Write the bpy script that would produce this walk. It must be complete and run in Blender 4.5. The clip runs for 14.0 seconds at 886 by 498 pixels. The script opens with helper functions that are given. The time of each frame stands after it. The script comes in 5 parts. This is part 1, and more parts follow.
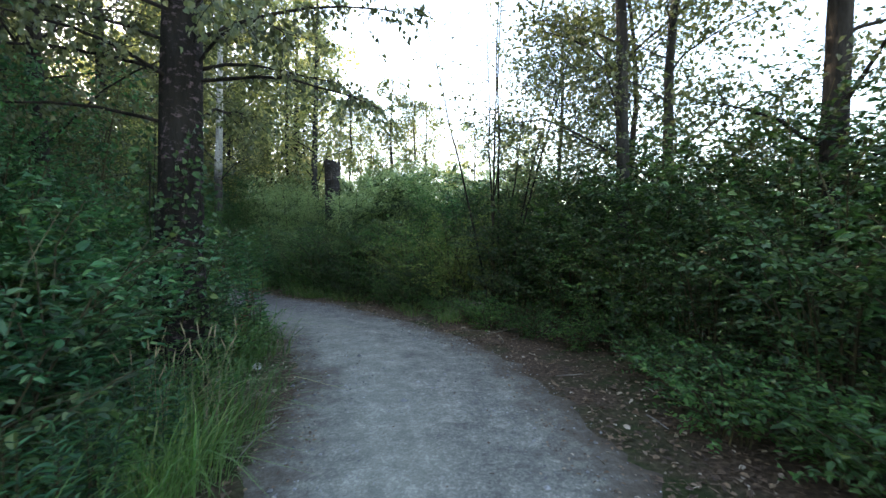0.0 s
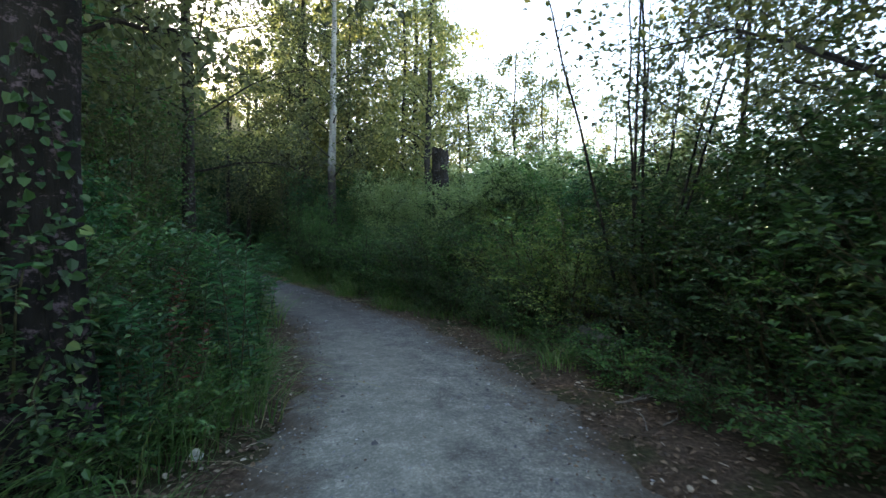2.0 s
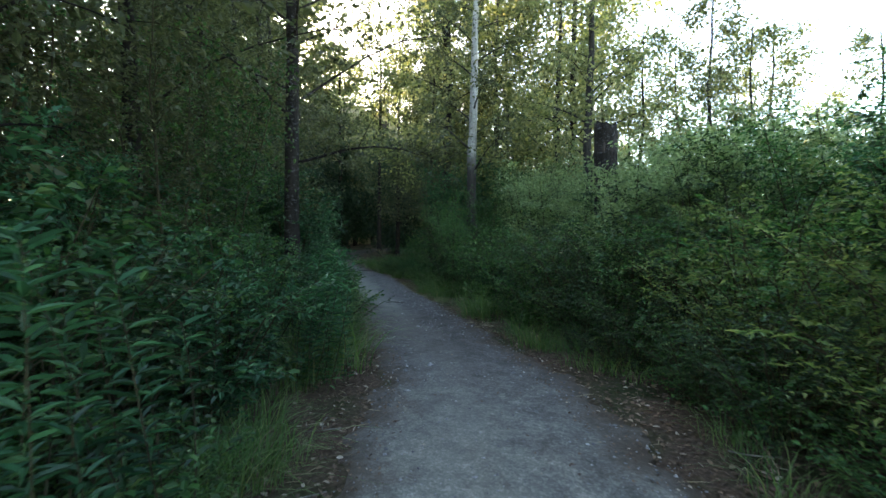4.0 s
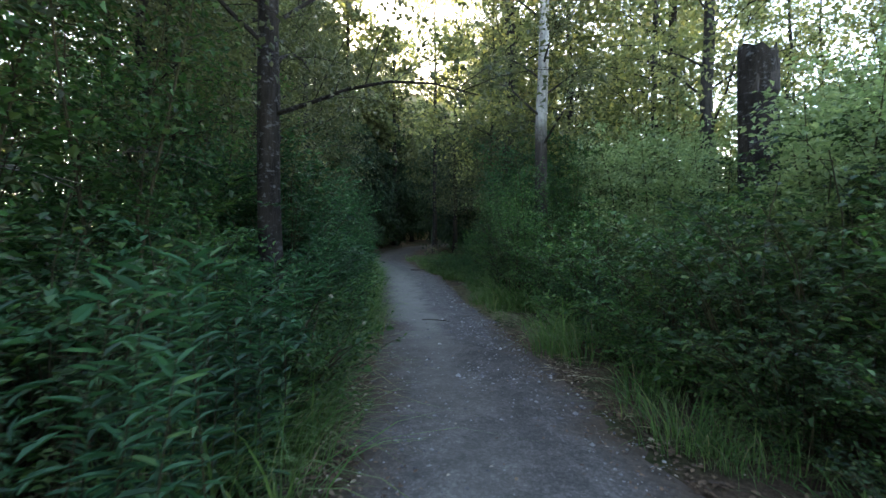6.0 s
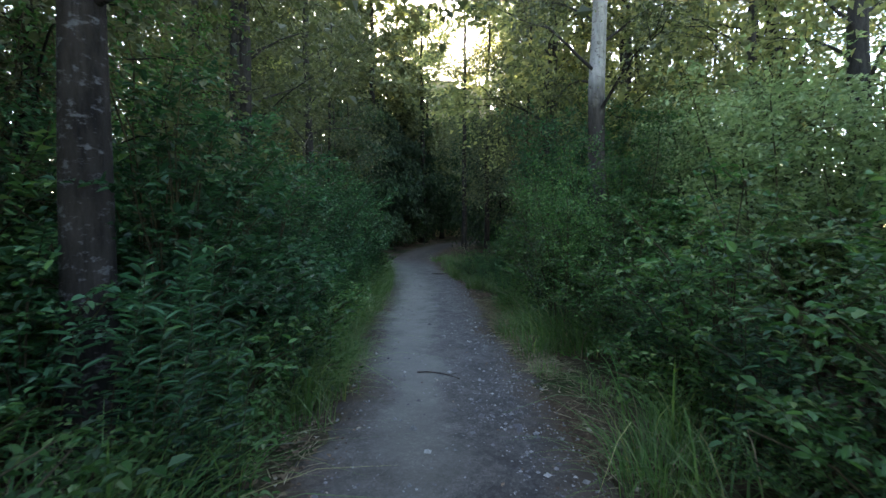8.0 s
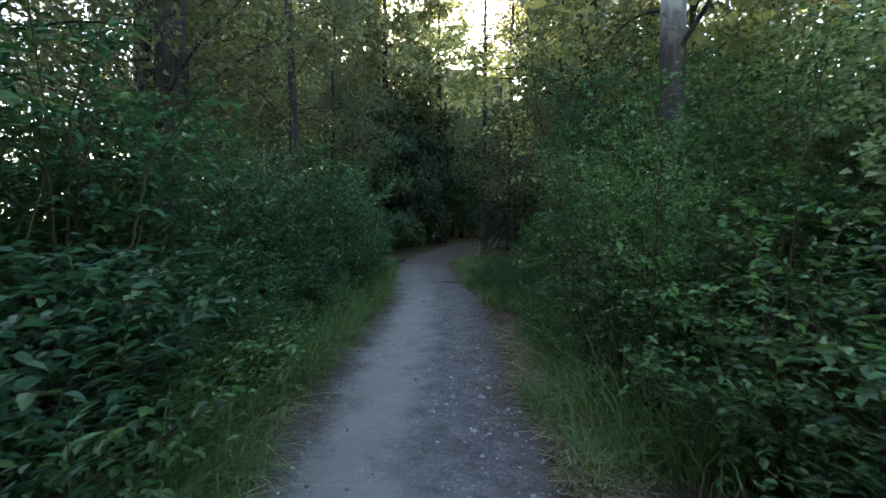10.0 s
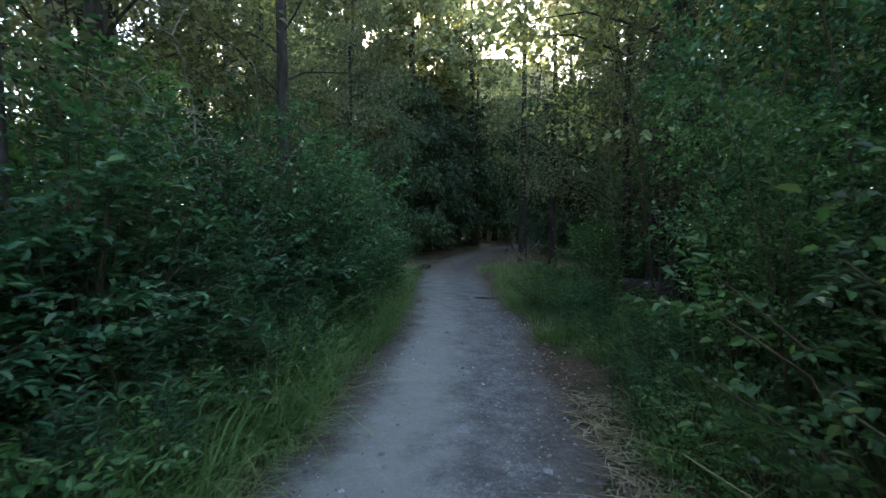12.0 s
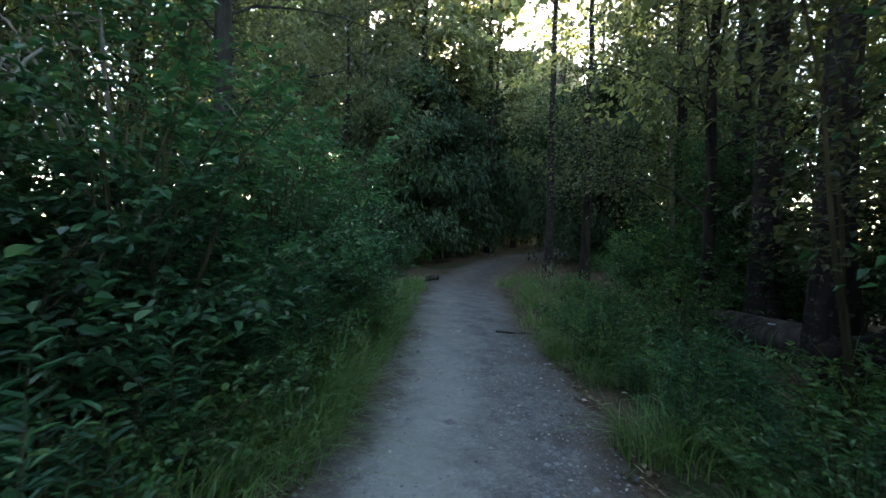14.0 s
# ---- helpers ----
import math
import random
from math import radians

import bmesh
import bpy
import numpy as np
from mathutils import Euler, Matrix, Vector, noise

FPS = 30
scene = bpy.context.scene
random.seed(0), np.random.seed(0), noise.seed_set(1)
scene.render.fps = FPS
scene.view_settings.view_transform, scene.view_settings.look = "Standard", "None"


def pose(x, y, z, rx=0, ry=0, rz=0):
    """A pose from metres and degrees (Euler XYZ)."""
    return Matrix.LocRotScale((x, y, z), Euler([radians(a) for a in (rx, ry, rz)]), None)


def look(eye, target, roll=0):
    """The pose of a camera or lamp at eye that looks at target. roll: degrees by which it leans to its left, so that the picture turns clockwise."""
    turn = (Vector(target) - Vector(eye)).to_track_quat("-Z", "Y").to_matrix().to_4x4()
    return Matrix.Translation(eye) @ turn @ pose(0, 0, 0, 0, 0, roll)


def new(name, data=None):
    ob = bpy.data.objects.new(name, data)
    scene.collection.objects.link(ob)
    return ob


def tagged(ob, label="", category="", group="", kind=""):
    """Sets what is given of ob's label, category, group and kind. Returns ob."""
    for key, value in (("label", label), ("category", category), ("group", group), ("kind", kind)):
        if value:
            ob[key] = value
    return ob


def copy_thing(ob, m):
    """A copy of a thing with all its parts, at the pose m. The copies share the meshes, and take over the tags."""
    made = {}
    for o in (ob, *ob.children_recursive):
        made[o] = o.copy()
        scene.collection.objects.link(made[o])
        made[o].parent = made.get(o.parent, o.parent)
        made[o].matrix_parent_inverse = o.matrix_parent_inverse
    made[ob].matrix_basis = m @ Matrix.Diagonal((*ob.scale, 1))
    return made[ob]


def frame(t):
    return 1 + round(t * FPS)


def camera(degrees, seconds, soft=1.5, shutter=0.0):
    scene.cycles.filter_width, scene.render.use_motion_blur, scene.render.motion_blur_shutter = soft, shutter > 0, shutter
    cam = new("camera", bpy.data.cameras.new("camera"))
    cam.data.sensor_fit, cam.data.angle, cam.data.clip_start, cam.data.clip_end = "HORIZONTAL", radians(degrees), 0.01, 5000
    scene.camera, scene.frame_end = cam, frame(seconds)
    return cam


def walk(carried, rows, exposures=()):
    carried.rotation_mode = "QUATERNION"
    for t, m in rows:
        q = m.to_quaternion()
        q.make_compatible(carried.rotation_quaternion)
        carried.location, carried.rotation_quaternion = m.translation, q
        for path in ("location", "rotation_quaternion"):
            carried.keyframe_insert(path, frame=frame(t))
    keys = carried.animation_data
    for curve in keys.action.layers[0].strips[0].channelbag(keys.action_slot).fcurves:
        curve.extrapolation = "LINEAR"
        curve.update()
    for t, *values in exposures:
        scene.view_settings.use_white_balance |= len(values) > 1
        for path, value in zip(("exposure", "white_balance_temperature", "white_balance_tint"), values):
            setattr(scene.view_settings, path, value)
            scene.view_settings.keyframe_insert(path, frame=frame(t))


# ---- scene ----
cam = camera(86.4, 14.0, soft=1.5, shutter=0.22)
PATH = [
    (0, (-0.254, 0.136, 1.522), (-0.083, 2.128, 1.477), 0.1),
    (0.5, (-0.017, 0.855, 1.522), (0.041, 2.854, 1.481), -0.1),
    (1, (0.211, 1.519, 1.552), (0.074, 3.513, 1.508), -0.2),
    (1.5, (0.324, 2.206, 1.544), (0.083, 4.191, 1.496), -0.1),
    (2, (0.388, 2.899, 1.539), (-0.026, 4.855, 1.489), 0.1),
    (2.5, (0.294, 3.617, 1.506), (-0.307, 5.524, 1.456), 0.2),
    (3, (0.123, 4.342, 1.506), (-0.641, 6.189, 1.458), 0.2),
    (3.5, (-0.067, 5.062, 1.522), (-0.983, 6.839, 1.476), 0.3),
    (3.7, (-0.181, 5.386, 1.545), (-1.141, 7.14, 1.504), 0.3),
    (5.8, (-1.912, 8.532, 1.473), (-3.14, 10.109, 1.414), 0.1),
    (6, (-2.057, 8.82, 1.486), (-3.295, 10.39, 1.429), -0.1),
    (6.5, (-2.454, 9.538, 1.501), (-3.705, 11.097, 1.438), -0.3),
    (7, (-2.91, 10.18, 1.495), (-4.185, 11.72, 1.428), -0.0),
    (7.5, (-3.328, 10.793, 1.539), (-4.637, 12.304, 1.468), 0.0),
    (7.7, (-3.482, 11.045, 1.556), (-4.811, 12.538, 1.483), -0.1),
    (9.8, (-5.243, 13.533, 1.587), (-6.656, 14.946, 1.504), -0.6),
    (10, (-5.441, 13.755, 1.585), (-6.865, 15.156, 1.504), -0.4),
    (10.5, (-5.996, 14.274, 1.567), (-7.448, 15.646, 1.479), -0.2),
    (11, (-6.576, 14.855, 1.56), (-8.06, 16.194, 1.478), -0.2),
    (11.5, (-7.178, 15.391, 1.554), (-8.679, 16.711, 1.472), 0.1),
    (12, (-7.718, 15.945, 1.542), (-9.231, 17.251, 1.471), -0.1),
    (12.5, (-8.312, 16.494, 1.527), (-9.833, 17.791, 1.457), 0.2),
    (13, (-8.958, 17.03, 1.505), (-10.486, 18.32, 1.447), 0.5),
    (13.5, (-9.47, 17.558, 1.518), (-11.013, 18.83, 1.467), 0.3),
    (14, (-10.056, 18.099, 1.546), (-11.609, 19.359, 1.496), 0.9),
]
walk(cam, [(t, look(eye, target, roll)) for t, eye, target, roll in PATH],
     exposures=[(0.0, 3.24, 7250, 16), (2.0, 2.94, 7150, 14), (4.0, 3.22, 7050, 12), (6.0, 3.52, 7080, 18), (8.0, 3.6, 7050, 18), (10.0, 3.76, 6950, 20), (12.5, 3.84, 6850, 18), (14.0, 3.78, 6850, 16)])

# ---- light: a low sun behind the woods, a pale bright sky ----
SUN_WAY = Vector((-0.7317, 0.6172, 0.30)).normalized()
world = bpy.data.worlds.new("sky")
scene.world = world
world.use_nodes = True
wn = world.node_tree
sky = wn.nodes.new("ShaderNodeTexSky")
sky.sky_type = "NISHITA"
sky.sun_disc = False
sky.sun_elevation = math.asin(SUN_WAY.z)
sky.sun_rotation = math.atan2(SUN_WAY.x, SUN_WAY.y)
sky.air_density, sky.dust_density, sky.ozone_density = 1.0, 0.7, 1.0
wn.links.new(sky.outputs[0], wn.nodes["Background"].inputs[0])
wn.nodes["Background"].inputs[1].default_value = 0.15

sun_data = bpy.data.lights.new("sun", "SUN")
sun_data.energy, sun_data.angle, sun_data.color = 5.0, radians(0.6), (1.0, 0.86, 0.66)
sun = new("sun", sun_data)
sun.matrix_world = look(SUN_WAY * 60, (0, 0, 0))

rng = np.random.default_rng(7)


# ---- materials ----
def nodes_of(name):
    m = bpy.data.materials.new(name)
    m.use_nodes = True
    return m, m.node_tree, m.node_tree.nodes["Principled BSDF"]


def link(tree, a, b):
    tree.links.new(a, b)


def noise_node(tree, scale, detail=4.0, rough=0.6, coord=None, kind="Object"):
    n = tree.nodes.new("ShaderNodeTexNoise")
    n.inputs["Scale"].default_value = scale
    n.inputs["Detail"].default_value = detail
    n.inputs["Roughness"].default_value = rough
    if coord is None:
        coord = tree.nodes.new("ShaderNodeTexCoord").outputs[kind]
    link(tree, coord, n.inputs["Vector"])
    return n


def ramp(tree, fac, stops):
    r = tree.nodes.new("ShaderNodeValToRGB")
    e = r.color_ramp.elements
    while len(e) < len(stops):
        e.new(0.5)
    for el, (p, c) in zip(e, stops):
        el.position, el.color = p, (*c, 1)
    link(tree, fac, r.inputs[0])
    return r.outputs[0]


def mix(tree, fac, a, b, mode="MIX"):
    m = tree.nodes.new("ShaderNodeMix")
    m.data_type, m.blend_type = "RGBA", mode
    for sock, v in ((m.inputs[0], fac), (m.inputs[6], a), (m.inputs[7], b)):
        if isinstance(v, (int, float)):
            sock.default_value = v
        elif isinstance(v, tuple):
            sock.default_value = (*v, 1)
        else:
            link(tree, v, sock)
    return m.outputs[2]


def bump(tree, height, strength, distance, into):
    b = tree.nodes.new("ShaderNodeBump")
    b.inputs["Strength"].default_value, b.inputs["Distance"].default_value = strength, distance
    link(tree, height, b.inputs["Height"])
    link(tree, b.outputs[0], into.inputs["Normal"])


def leaf_material(name, stops, gloss=0.4, through_light=0.35):
    """Thin leaves: each takes its own tone from stops, and lets some light through."""
    m, t, p = nodes_of(name)
    geo = t.nodes.new("ShaderNodeNewGeometry")
    info = t.nodes.new("ShaderNodeObjectInfo")
    tone = ramp(t, geo.outputs["Random Per Island"], stops)
    shift = t.nodes.new("ShaderNodeHueSaturation")
    vary = t.nodes.new("ShaderNodeMapRange")
    vary.inputs[3].default_value, vary.inputs[4].default_value = 0.7, 1.25
    link(t, info.outputs["Random"], vary.inputs[0])
    link(t, vary.outputs[0], shift.inputs["Value"])
    patch = noise_node(t, 2.2, 2.0)
    link(t, mix(t, 0.22, tone, ramp(t, patch.outputs[0], [(0.3, stops[0][1]), (0.7, stops[-1][1])])), shift.inputs["Color"])
    link(t, shift.outputs[0], p.inputs["Base Color"])
    p.inputs["Roughness"].default_value = gloss
    p.inputs["Specular IOR Level"].default_value = 0.3
    tr = t.nodes.new("ShaderNodeBsdfTranslucent")
    bright = mix(t, 1.0, shift.outputs[0], (1.5, 1.55, 0.78), "MULTIPLY")
    link(t, bright, tr.inputs[0])
    ms = t.nodes.new("ShaderNodeMixShader")
    ms.inputs[0].default_value = through_light
    link(t, p.outputs[0], ms.inputs[1])
    link(t, tr.outputs[0], ms.inputs[2])
    link(t, ms.outputs[0], t.nodes["Material Output"].inputs[0])
    return m


def bark_material(name, dark, light, spots=None, scale=9.0, low=0.35, high=0.7, old_bark=0.0):
    m, t, p = nodes_of(name)
    co = t.nodes.new("ShaderNodeTexCoord").outputs["Object"]
    mp = t.nodes.new("ShaderNodeMapping")
    mp.inputs["Scale"].default_value = (1, 1, 0.22)
    link(t, co, mp.inputs[0])
    n = noise_node(t, scale, 6, 0.7, mp.outputs[0])
    c = ramp(t, n.outputs[0], [(low, dark), (high, light)])
    big = noise_node(t, 1.3, 3, 0.6, co)
    c = mix(t, 0.5, c, mix(t, 1.0, c, ramp(t, big.outputs[0], [(0.3, (0.4, 0.42, 0.4)), (0.7, (1.2, 1.2, 1.15))]), "MULTIPLY"))
    if spots:
        sm = t.nodes.new("ShaderNodeMapping")
        sm.inputs["Scale"].default_value = (1, 1, 1.6)
        link(t, co, sm.inputs[0])
        s = noise_node(t, 10.0, 6, 0.75, sm.outputs[0])
        c = mix(t, ramp(t, s.outputs[0], [(0.55, (0, 0, 0)), (0.63, (1, 1, 1))]), c, spots)
    if old_bark:
        z = t.nodes.new("ShaderNodeSeparateXYZ")
        link(t, co, z.inputs[0])
        edge = t.nodes.new("ShaderNodeMath")
        edge.operation = "MULTIPLY_ADD"
        link(t, big.outputs[0], edge.inputs[0])
        edge.inputs[1].default_value = 2.0
        link(t, z.outputs[2], edge.inputs[2])
        part_old = t.nodes.new("ShaderNodeMapRange")
        part_old.inputs[1].default_value, part_old.inputs[2].default_value = old_bark + 0.6, old_bark + 1.4
        link(t, edge.outputs[0], part_old.inputs[0])
        rough_bark = ramp(t, n.outputs[0], [(0.3, (0.012, 0.011, 0.010)), (0.7, (0.07, 0.063, 0.056))])
        c = mix(t, part_old.outputs[0], rough_bark, c)
    link(t, c, p.inputs["Base Color"])
    p.inputs["Roughness"].default_value = 0.9
    p.inputs["Specular IOR Level"].default_value = 0.1
    fine = noise_node(t, scale * 2.5, 5, 0.7, mp.outputs[0])
    bump(t, fine.outputs[0], 0.9, 0.03, p)
    return m


def path_material():
    m, t, p = nodes_of("gravel_path")
    co = t.nodes.new("ShaderNodeTexCoord").outputs["Object"]
    uv = t.nodes.new("ShaderNodeUVMap")
    across = t.nodes.new("ShaderNodeSeparateXYZ")
    link(t, uv.outputs[0], across.inputs[0])
    grain = noise_node(t, 160, 3, 0.7, co)
    mid = noise_node(t, 14, 6, 0.75, co)
    broad = noise_node(t, 1.3, 10, 0.72, co)
    base = ramp(t, mid.outputs[0], [(0.3, (0.065, 0.065, 0.065)), (0.55, (0.12, 0.12, 0.119)), (0.75, (0.18, 0.18, 0.176))])
    base = mix(t, 0.42, base, mix(t, 1.0, base, ramp(t, grain.outputs[0], [(0.3, (0.25, 0.25, 0.26)), (0.7, (1.9, 1.9, 1.9))]), "MULTIPLY"))
    vor = t.nodes.new("ShaderNodeTexVoronoi")
    vor.inputs["Scale"].default_value = 60
    link(t, co, vor.inputs["Vector"])
    chip = ramp(t, vor.outputs["Color"], [(0.45, (0.4, 0.4, 0.42)), (0.9, (1.8, 1.8, 1.8))])
    base = mix(t, 0.36, base, mix(t, 1.0, base, chip, "MULTIPLY"))
    blotch = noise_node(t, 3.2, 7, 0.65, co)
    base = mix(t, 0.8, base, mix(t, 1.0, base, ramp(t, blotch.outputs[0], [(0.32, (0.55, 0.55, 0.56)), (0.5, (0.95, 0.95, 0.95)), (0.68, (1.45, 1.45, 1.43))]), "MULTIPLY"))
    # trodden dust down the middle, browner earth towards both verges
    wob = t.nodes.new("ShaderNodeMath")
    wob.operation = "MULTIPLY_ADD"
    link(t, broad.outputs[0], wob.inputs[0])
    wob.inputs[1].default_value = 0.45
    half = t.nodes.new("ShaderNodeMath")
    half.operation = "MULTIPLY"
    link(t, across.outputs[0], half.inputs[0])
    half.inputs[1].default_value = 0.7
    link(t, half.outputs[0], wob.inputs[2])
    dusty = ramp(t, wob.outputs[0], [(0.28, (0, 0, 0)), (0.42, (0.9, 0.9, 0.9)), (0.52, (0.9, 0.9, 0.9)), (0.63, (0.12, 0.12, 0.12)), (0.85, (0, 0, 0))])
    along = t.nodes.new("ShaderNodeMath")
    along.operation = "MULTIPLY"
    link(t, across.outputs[1], along.inputs[0])
    along.inputs[1].default_value = 0.02
    dust_here = ramp(t, along.outputs[0], [(0.0, (0.25, 0.25, 0.25)), (0.26, (0.25, 0.25, 0.25)), (0.34, (1, 1, 1)), (0.52, (0.9, 0.9, 0.9)), (0.62, (0.35, 0.35, 0.35))])
    base = mix(t, mix(t, 1.0, dusty, dust_here, "MULTIPLY"), base, mix(t, 0.6, base, (0.275, 0.285, 0.262)))
    # along the path: paler, then darker and browner, then grey, brown past the bend
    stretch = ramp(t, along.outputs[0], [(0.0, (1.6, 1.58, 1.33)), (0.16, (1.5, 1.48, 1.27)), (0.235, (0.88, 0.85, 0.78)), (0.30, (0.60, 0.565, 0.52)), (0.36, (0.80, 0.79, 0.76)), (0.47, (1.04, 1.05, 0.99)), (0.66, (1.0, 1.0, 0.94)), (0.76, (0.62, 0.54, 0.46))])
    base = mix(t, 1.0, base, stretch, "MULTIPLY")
    edge = ramp(t, wob.outputs[0], [(0.20, (1, 1, 1)), (0.36, (0, 0, 0)), (0.77, (0, 0, 0)), (0.93, (1, 1, 1))])
    base = mix(t, edge, base, mix(t, mid.outputs[0], (0.032, 0.025, 0.019), (0.115, 0.088, 0.062)))
    link(t, base, p.inputs["Base Color"])
    p.inputs["Roughness"].default_value = 0.95
    p.inputs["Specular IOR Level"].default_value = 0.2
    h = mix(t, 0.5, mid.outputs[0], vor.outputs["Distance"])
    bump(t, h, 0.7, 0.012, p)
    return m


def soil_material():
    m, t, p = nodes_of("forest_soil")
    co = t.nodes.new("ShaderNodeTexCoord").outputs["Object"]
    a = noise_node(t, 22, 8, 0.75, co)
    b = noise_node(t, 1.1, 4, 0.6, co)
    c = ramp(t, a.outputs[0], [(0.3, (0.025, 0.018, 0.012)), (0.5, (0.075, 0.052, 0.036)), (0.72, (0.17, 0.12, 0.08))])
    g = ramp(t, a.outputs[0], [(0.3, (0.014, 0.02, 0.008)), (0.7, (0.06, 0.075, 0.03))])
    link(t, mix(t, ramp(t, b.outputs[0], [(0.45, (0, 0, 0)), (0.62, (1, 1, 1))]), c, g), p.inputs["Base Color"])
    p.inputs["Roughness"].default_value = 0.95
    p.inputs["Specular IOR Level"].default_value = 0.1
    bump(t, a.outputs[0], 0.8, 0.03, p)
    return m


def scatter_material(name, stops, rough=0.8):
    m, t, p = nodes_of(name)
    geo = t.nodes.new("ShaderNodeNewGeometry")
    c = ramp(t, geo.outputs["Random Per Island"], stops)
    n = noise_node(t, 60, 3)
    link(t, mix(t, 1.0, c, ramp(t, n.outputs[0], [(0.3, (0.65, 0.65, 0.65)), (0.7, (1.25, 1.25, 1.25))]), "MULTIPLY"), p.inputs["Base Color"])
    p.inputs["Roughness"].default_value = rough
    return m


GREEN = leaf_material("bush_leaves", [(0.0, (0.010, 0.042, 0.013)), (0.4, (0.028, 0.098, 0.030)), (0.8, (0.060, 0.165, 0.048)), (1.0, (0.15, 0.22, 0.08))])
# darker bush green: the hedge's shade is put into the leaf colour
GREEN_SHADE = leaf_material("shaded_hedge_leaves", [(0.0, (0.006, 0.022, 0.009)), (0.5, (0.017, 0.056, 0.019)), (0.86, (0.040, 0.105, 0.034)), (1.0, (0.13, 0.18, 0.065))], gloss=0.5, through_light=0.25)
GREEN_COOL = leaf_material("broad_leaves", [(0.0, (0.005, 0.030, 0.015)), (0.5, (0.018, 0.086, 0.040)), (0.85, (0.041, 0.145, 0.068)), (1.0, (0.12, 0.22, 0.10))])
# the shrub's yellow-green, raised to imitate sun falling on it
GREEN_YELLOW = leaf_material("sunlit_thicket_leaves", [(0.0, (0.050, 0.098, 0.034)), (0.5, (0.115, 0.185, 0.062)), (1.0, (0.24, 0.27, 0.10))], through_light=0.45)
# pale willow green, made lighter in place of sunshine on the thicket
GREEN_PALE = leaf_material("sunlit_willow_leaves", [(0.0, (0.10, 0.155, 0.085)), (0.5, (0.175, 0.245, 0.135)), (1.0, (0.29, 0.34, 0.20))], through_light=0.5)
TREE_LEAF = leaf_material("tree_leaves", [(0.0, (0.040, 0.054, 0.030)), (0.5, (0.078, 0.098, 0.052)), (1.0, (0.145, 0.150, 0.080))], through_light=0.42)
# yellowing green, lightened so the colour stands in for sun on far trees
SUNNY_LEAF = leaf_material("sunlit_yellow_leaves", [(0.0, (0.06, 0.085, 0.050)), (0.45, (0.14, 0.165, 0.10)), (0.85, (0.25, 0.26, 0.15)), (1.0, (0.42, 0.37, 0.17))], through_light=0.6)
DARK_LEAF = leaf_material("cedar_leaves", [(0.0, (0.008, 0.025, 0.010)), (0.6, (0.022, 0.055, 0.022)), (1.0, (0.045, 0.085, 0.032))], gloss=0.65, through_light=0.15)
GRASS = leaf_material("grass_blades", [(0.0, (0.026, 0.085, 0.024)), (0.6, (0.058, 0.160, 0.046)), (0.92, (0.11, 0.22, 0.065)), (1.0, (0.30, 0.28, 0.13))])
RUSTY = leaf_material("rust_leaves", [(0.0, (0.07, 0.018, 0.014)), (0.6, (0.15, 0.035, 0.025)), (1.0, (0.2, 0.07, 0.03))], through_light=0.2)
PALE_LEAF = leaf_material("pale_leaves", [(0.0, (0.10, 0.16, 0.08)), (1.0, (0.20, 0.26, 0.15))], through_light=0.45)
WHITE_PETAL = scatter_material("white_petals", [(0.0, (0.7, 0.7, 0.68)), (1.0, (0.82, 0.82, 0.8))])
STRAW = scatter_material("straw", [(0.0, (0.13, 0.10, 0.055)), (0.6, (0.26, 0.21, 0.12)), (1.0, (0.42, 0.37, 0.24))])
LITTER = scatter_material("dead_leaves", [(0.0, (0.045, 0.028, 0.017)), (0.5, (0.10, 0.062, 0.036)), (0.88, (0.18, 0.12, 0.07)), (1.0, (0.42, 0.36, 0.28))])
PEBBLE = scatter_material("pebbles", [(0.0, (0.06, 0.06, 0.065)), (0.6, (0.17, 0.17, 0.17)), (0.95, (0.25, 0.25, 0.245)), (1.0, (0.42, 0.41, 0.39))])
STEM = bark_material("green_stems", (0.035, 0.03, 0.018), (0.10, 0.09, 0.045))
BARK_DARK = bark_material("dark_bark", (0.008, 0.007, 0.006), (0.045, 0.038, 0.032))
BARK_GREY = bark_material("grey_bark", (0.012, 0.011, 0.010), (0.07, 0.064, 0.058), low=0.3)
BARK_SPOT = bark_material("spotted_bark", (0.012, 0.010, 0.009), (0.045, 0.038, 0.032), spots=(0.09, 0.09, 0.088))
BARK_RED = bark_material("lichen_bark", (0.010, 0.009, 0.008), (0.022, 0.019, 0.017), spots=(0.10, 0.072, 0.078))
BARK_BIRCH = bark_material("pale_birch_bark", (0.10, 0.097, 0.09), (0.38, 0.37, 0.345), spots=(0.10, 0.09, 0.08), low=0.2, high=0.55, old_bark=4.3)
DEAD = bark_material("dead_wood", (0.10, 0.09, 0.08), (0.34, 0.31, 0.27))
ROT = bark_material("rotten_wood", (0.018, 0.014, 0.012), (0.11, 0.095, 0.085))
SIDING = scatter_material("tan_siding", [(0.0, (0.36, 0.30, 0.17)), (1.0, (0.40, 0.34, 0.20))])
SHINGLE = scatter_material("brown_shingle", [(0.0, (0.10, 0.08, 0.06)), (1.0, (0.13, 0.10, 0.08))])
EARTH = bark_material("bare_earth", (0.008, 0.006, 0.005), (0.045, 0.037, 0.032), scale=7.0)
PATH_MAT, SOIL = path_material(), soil_material()


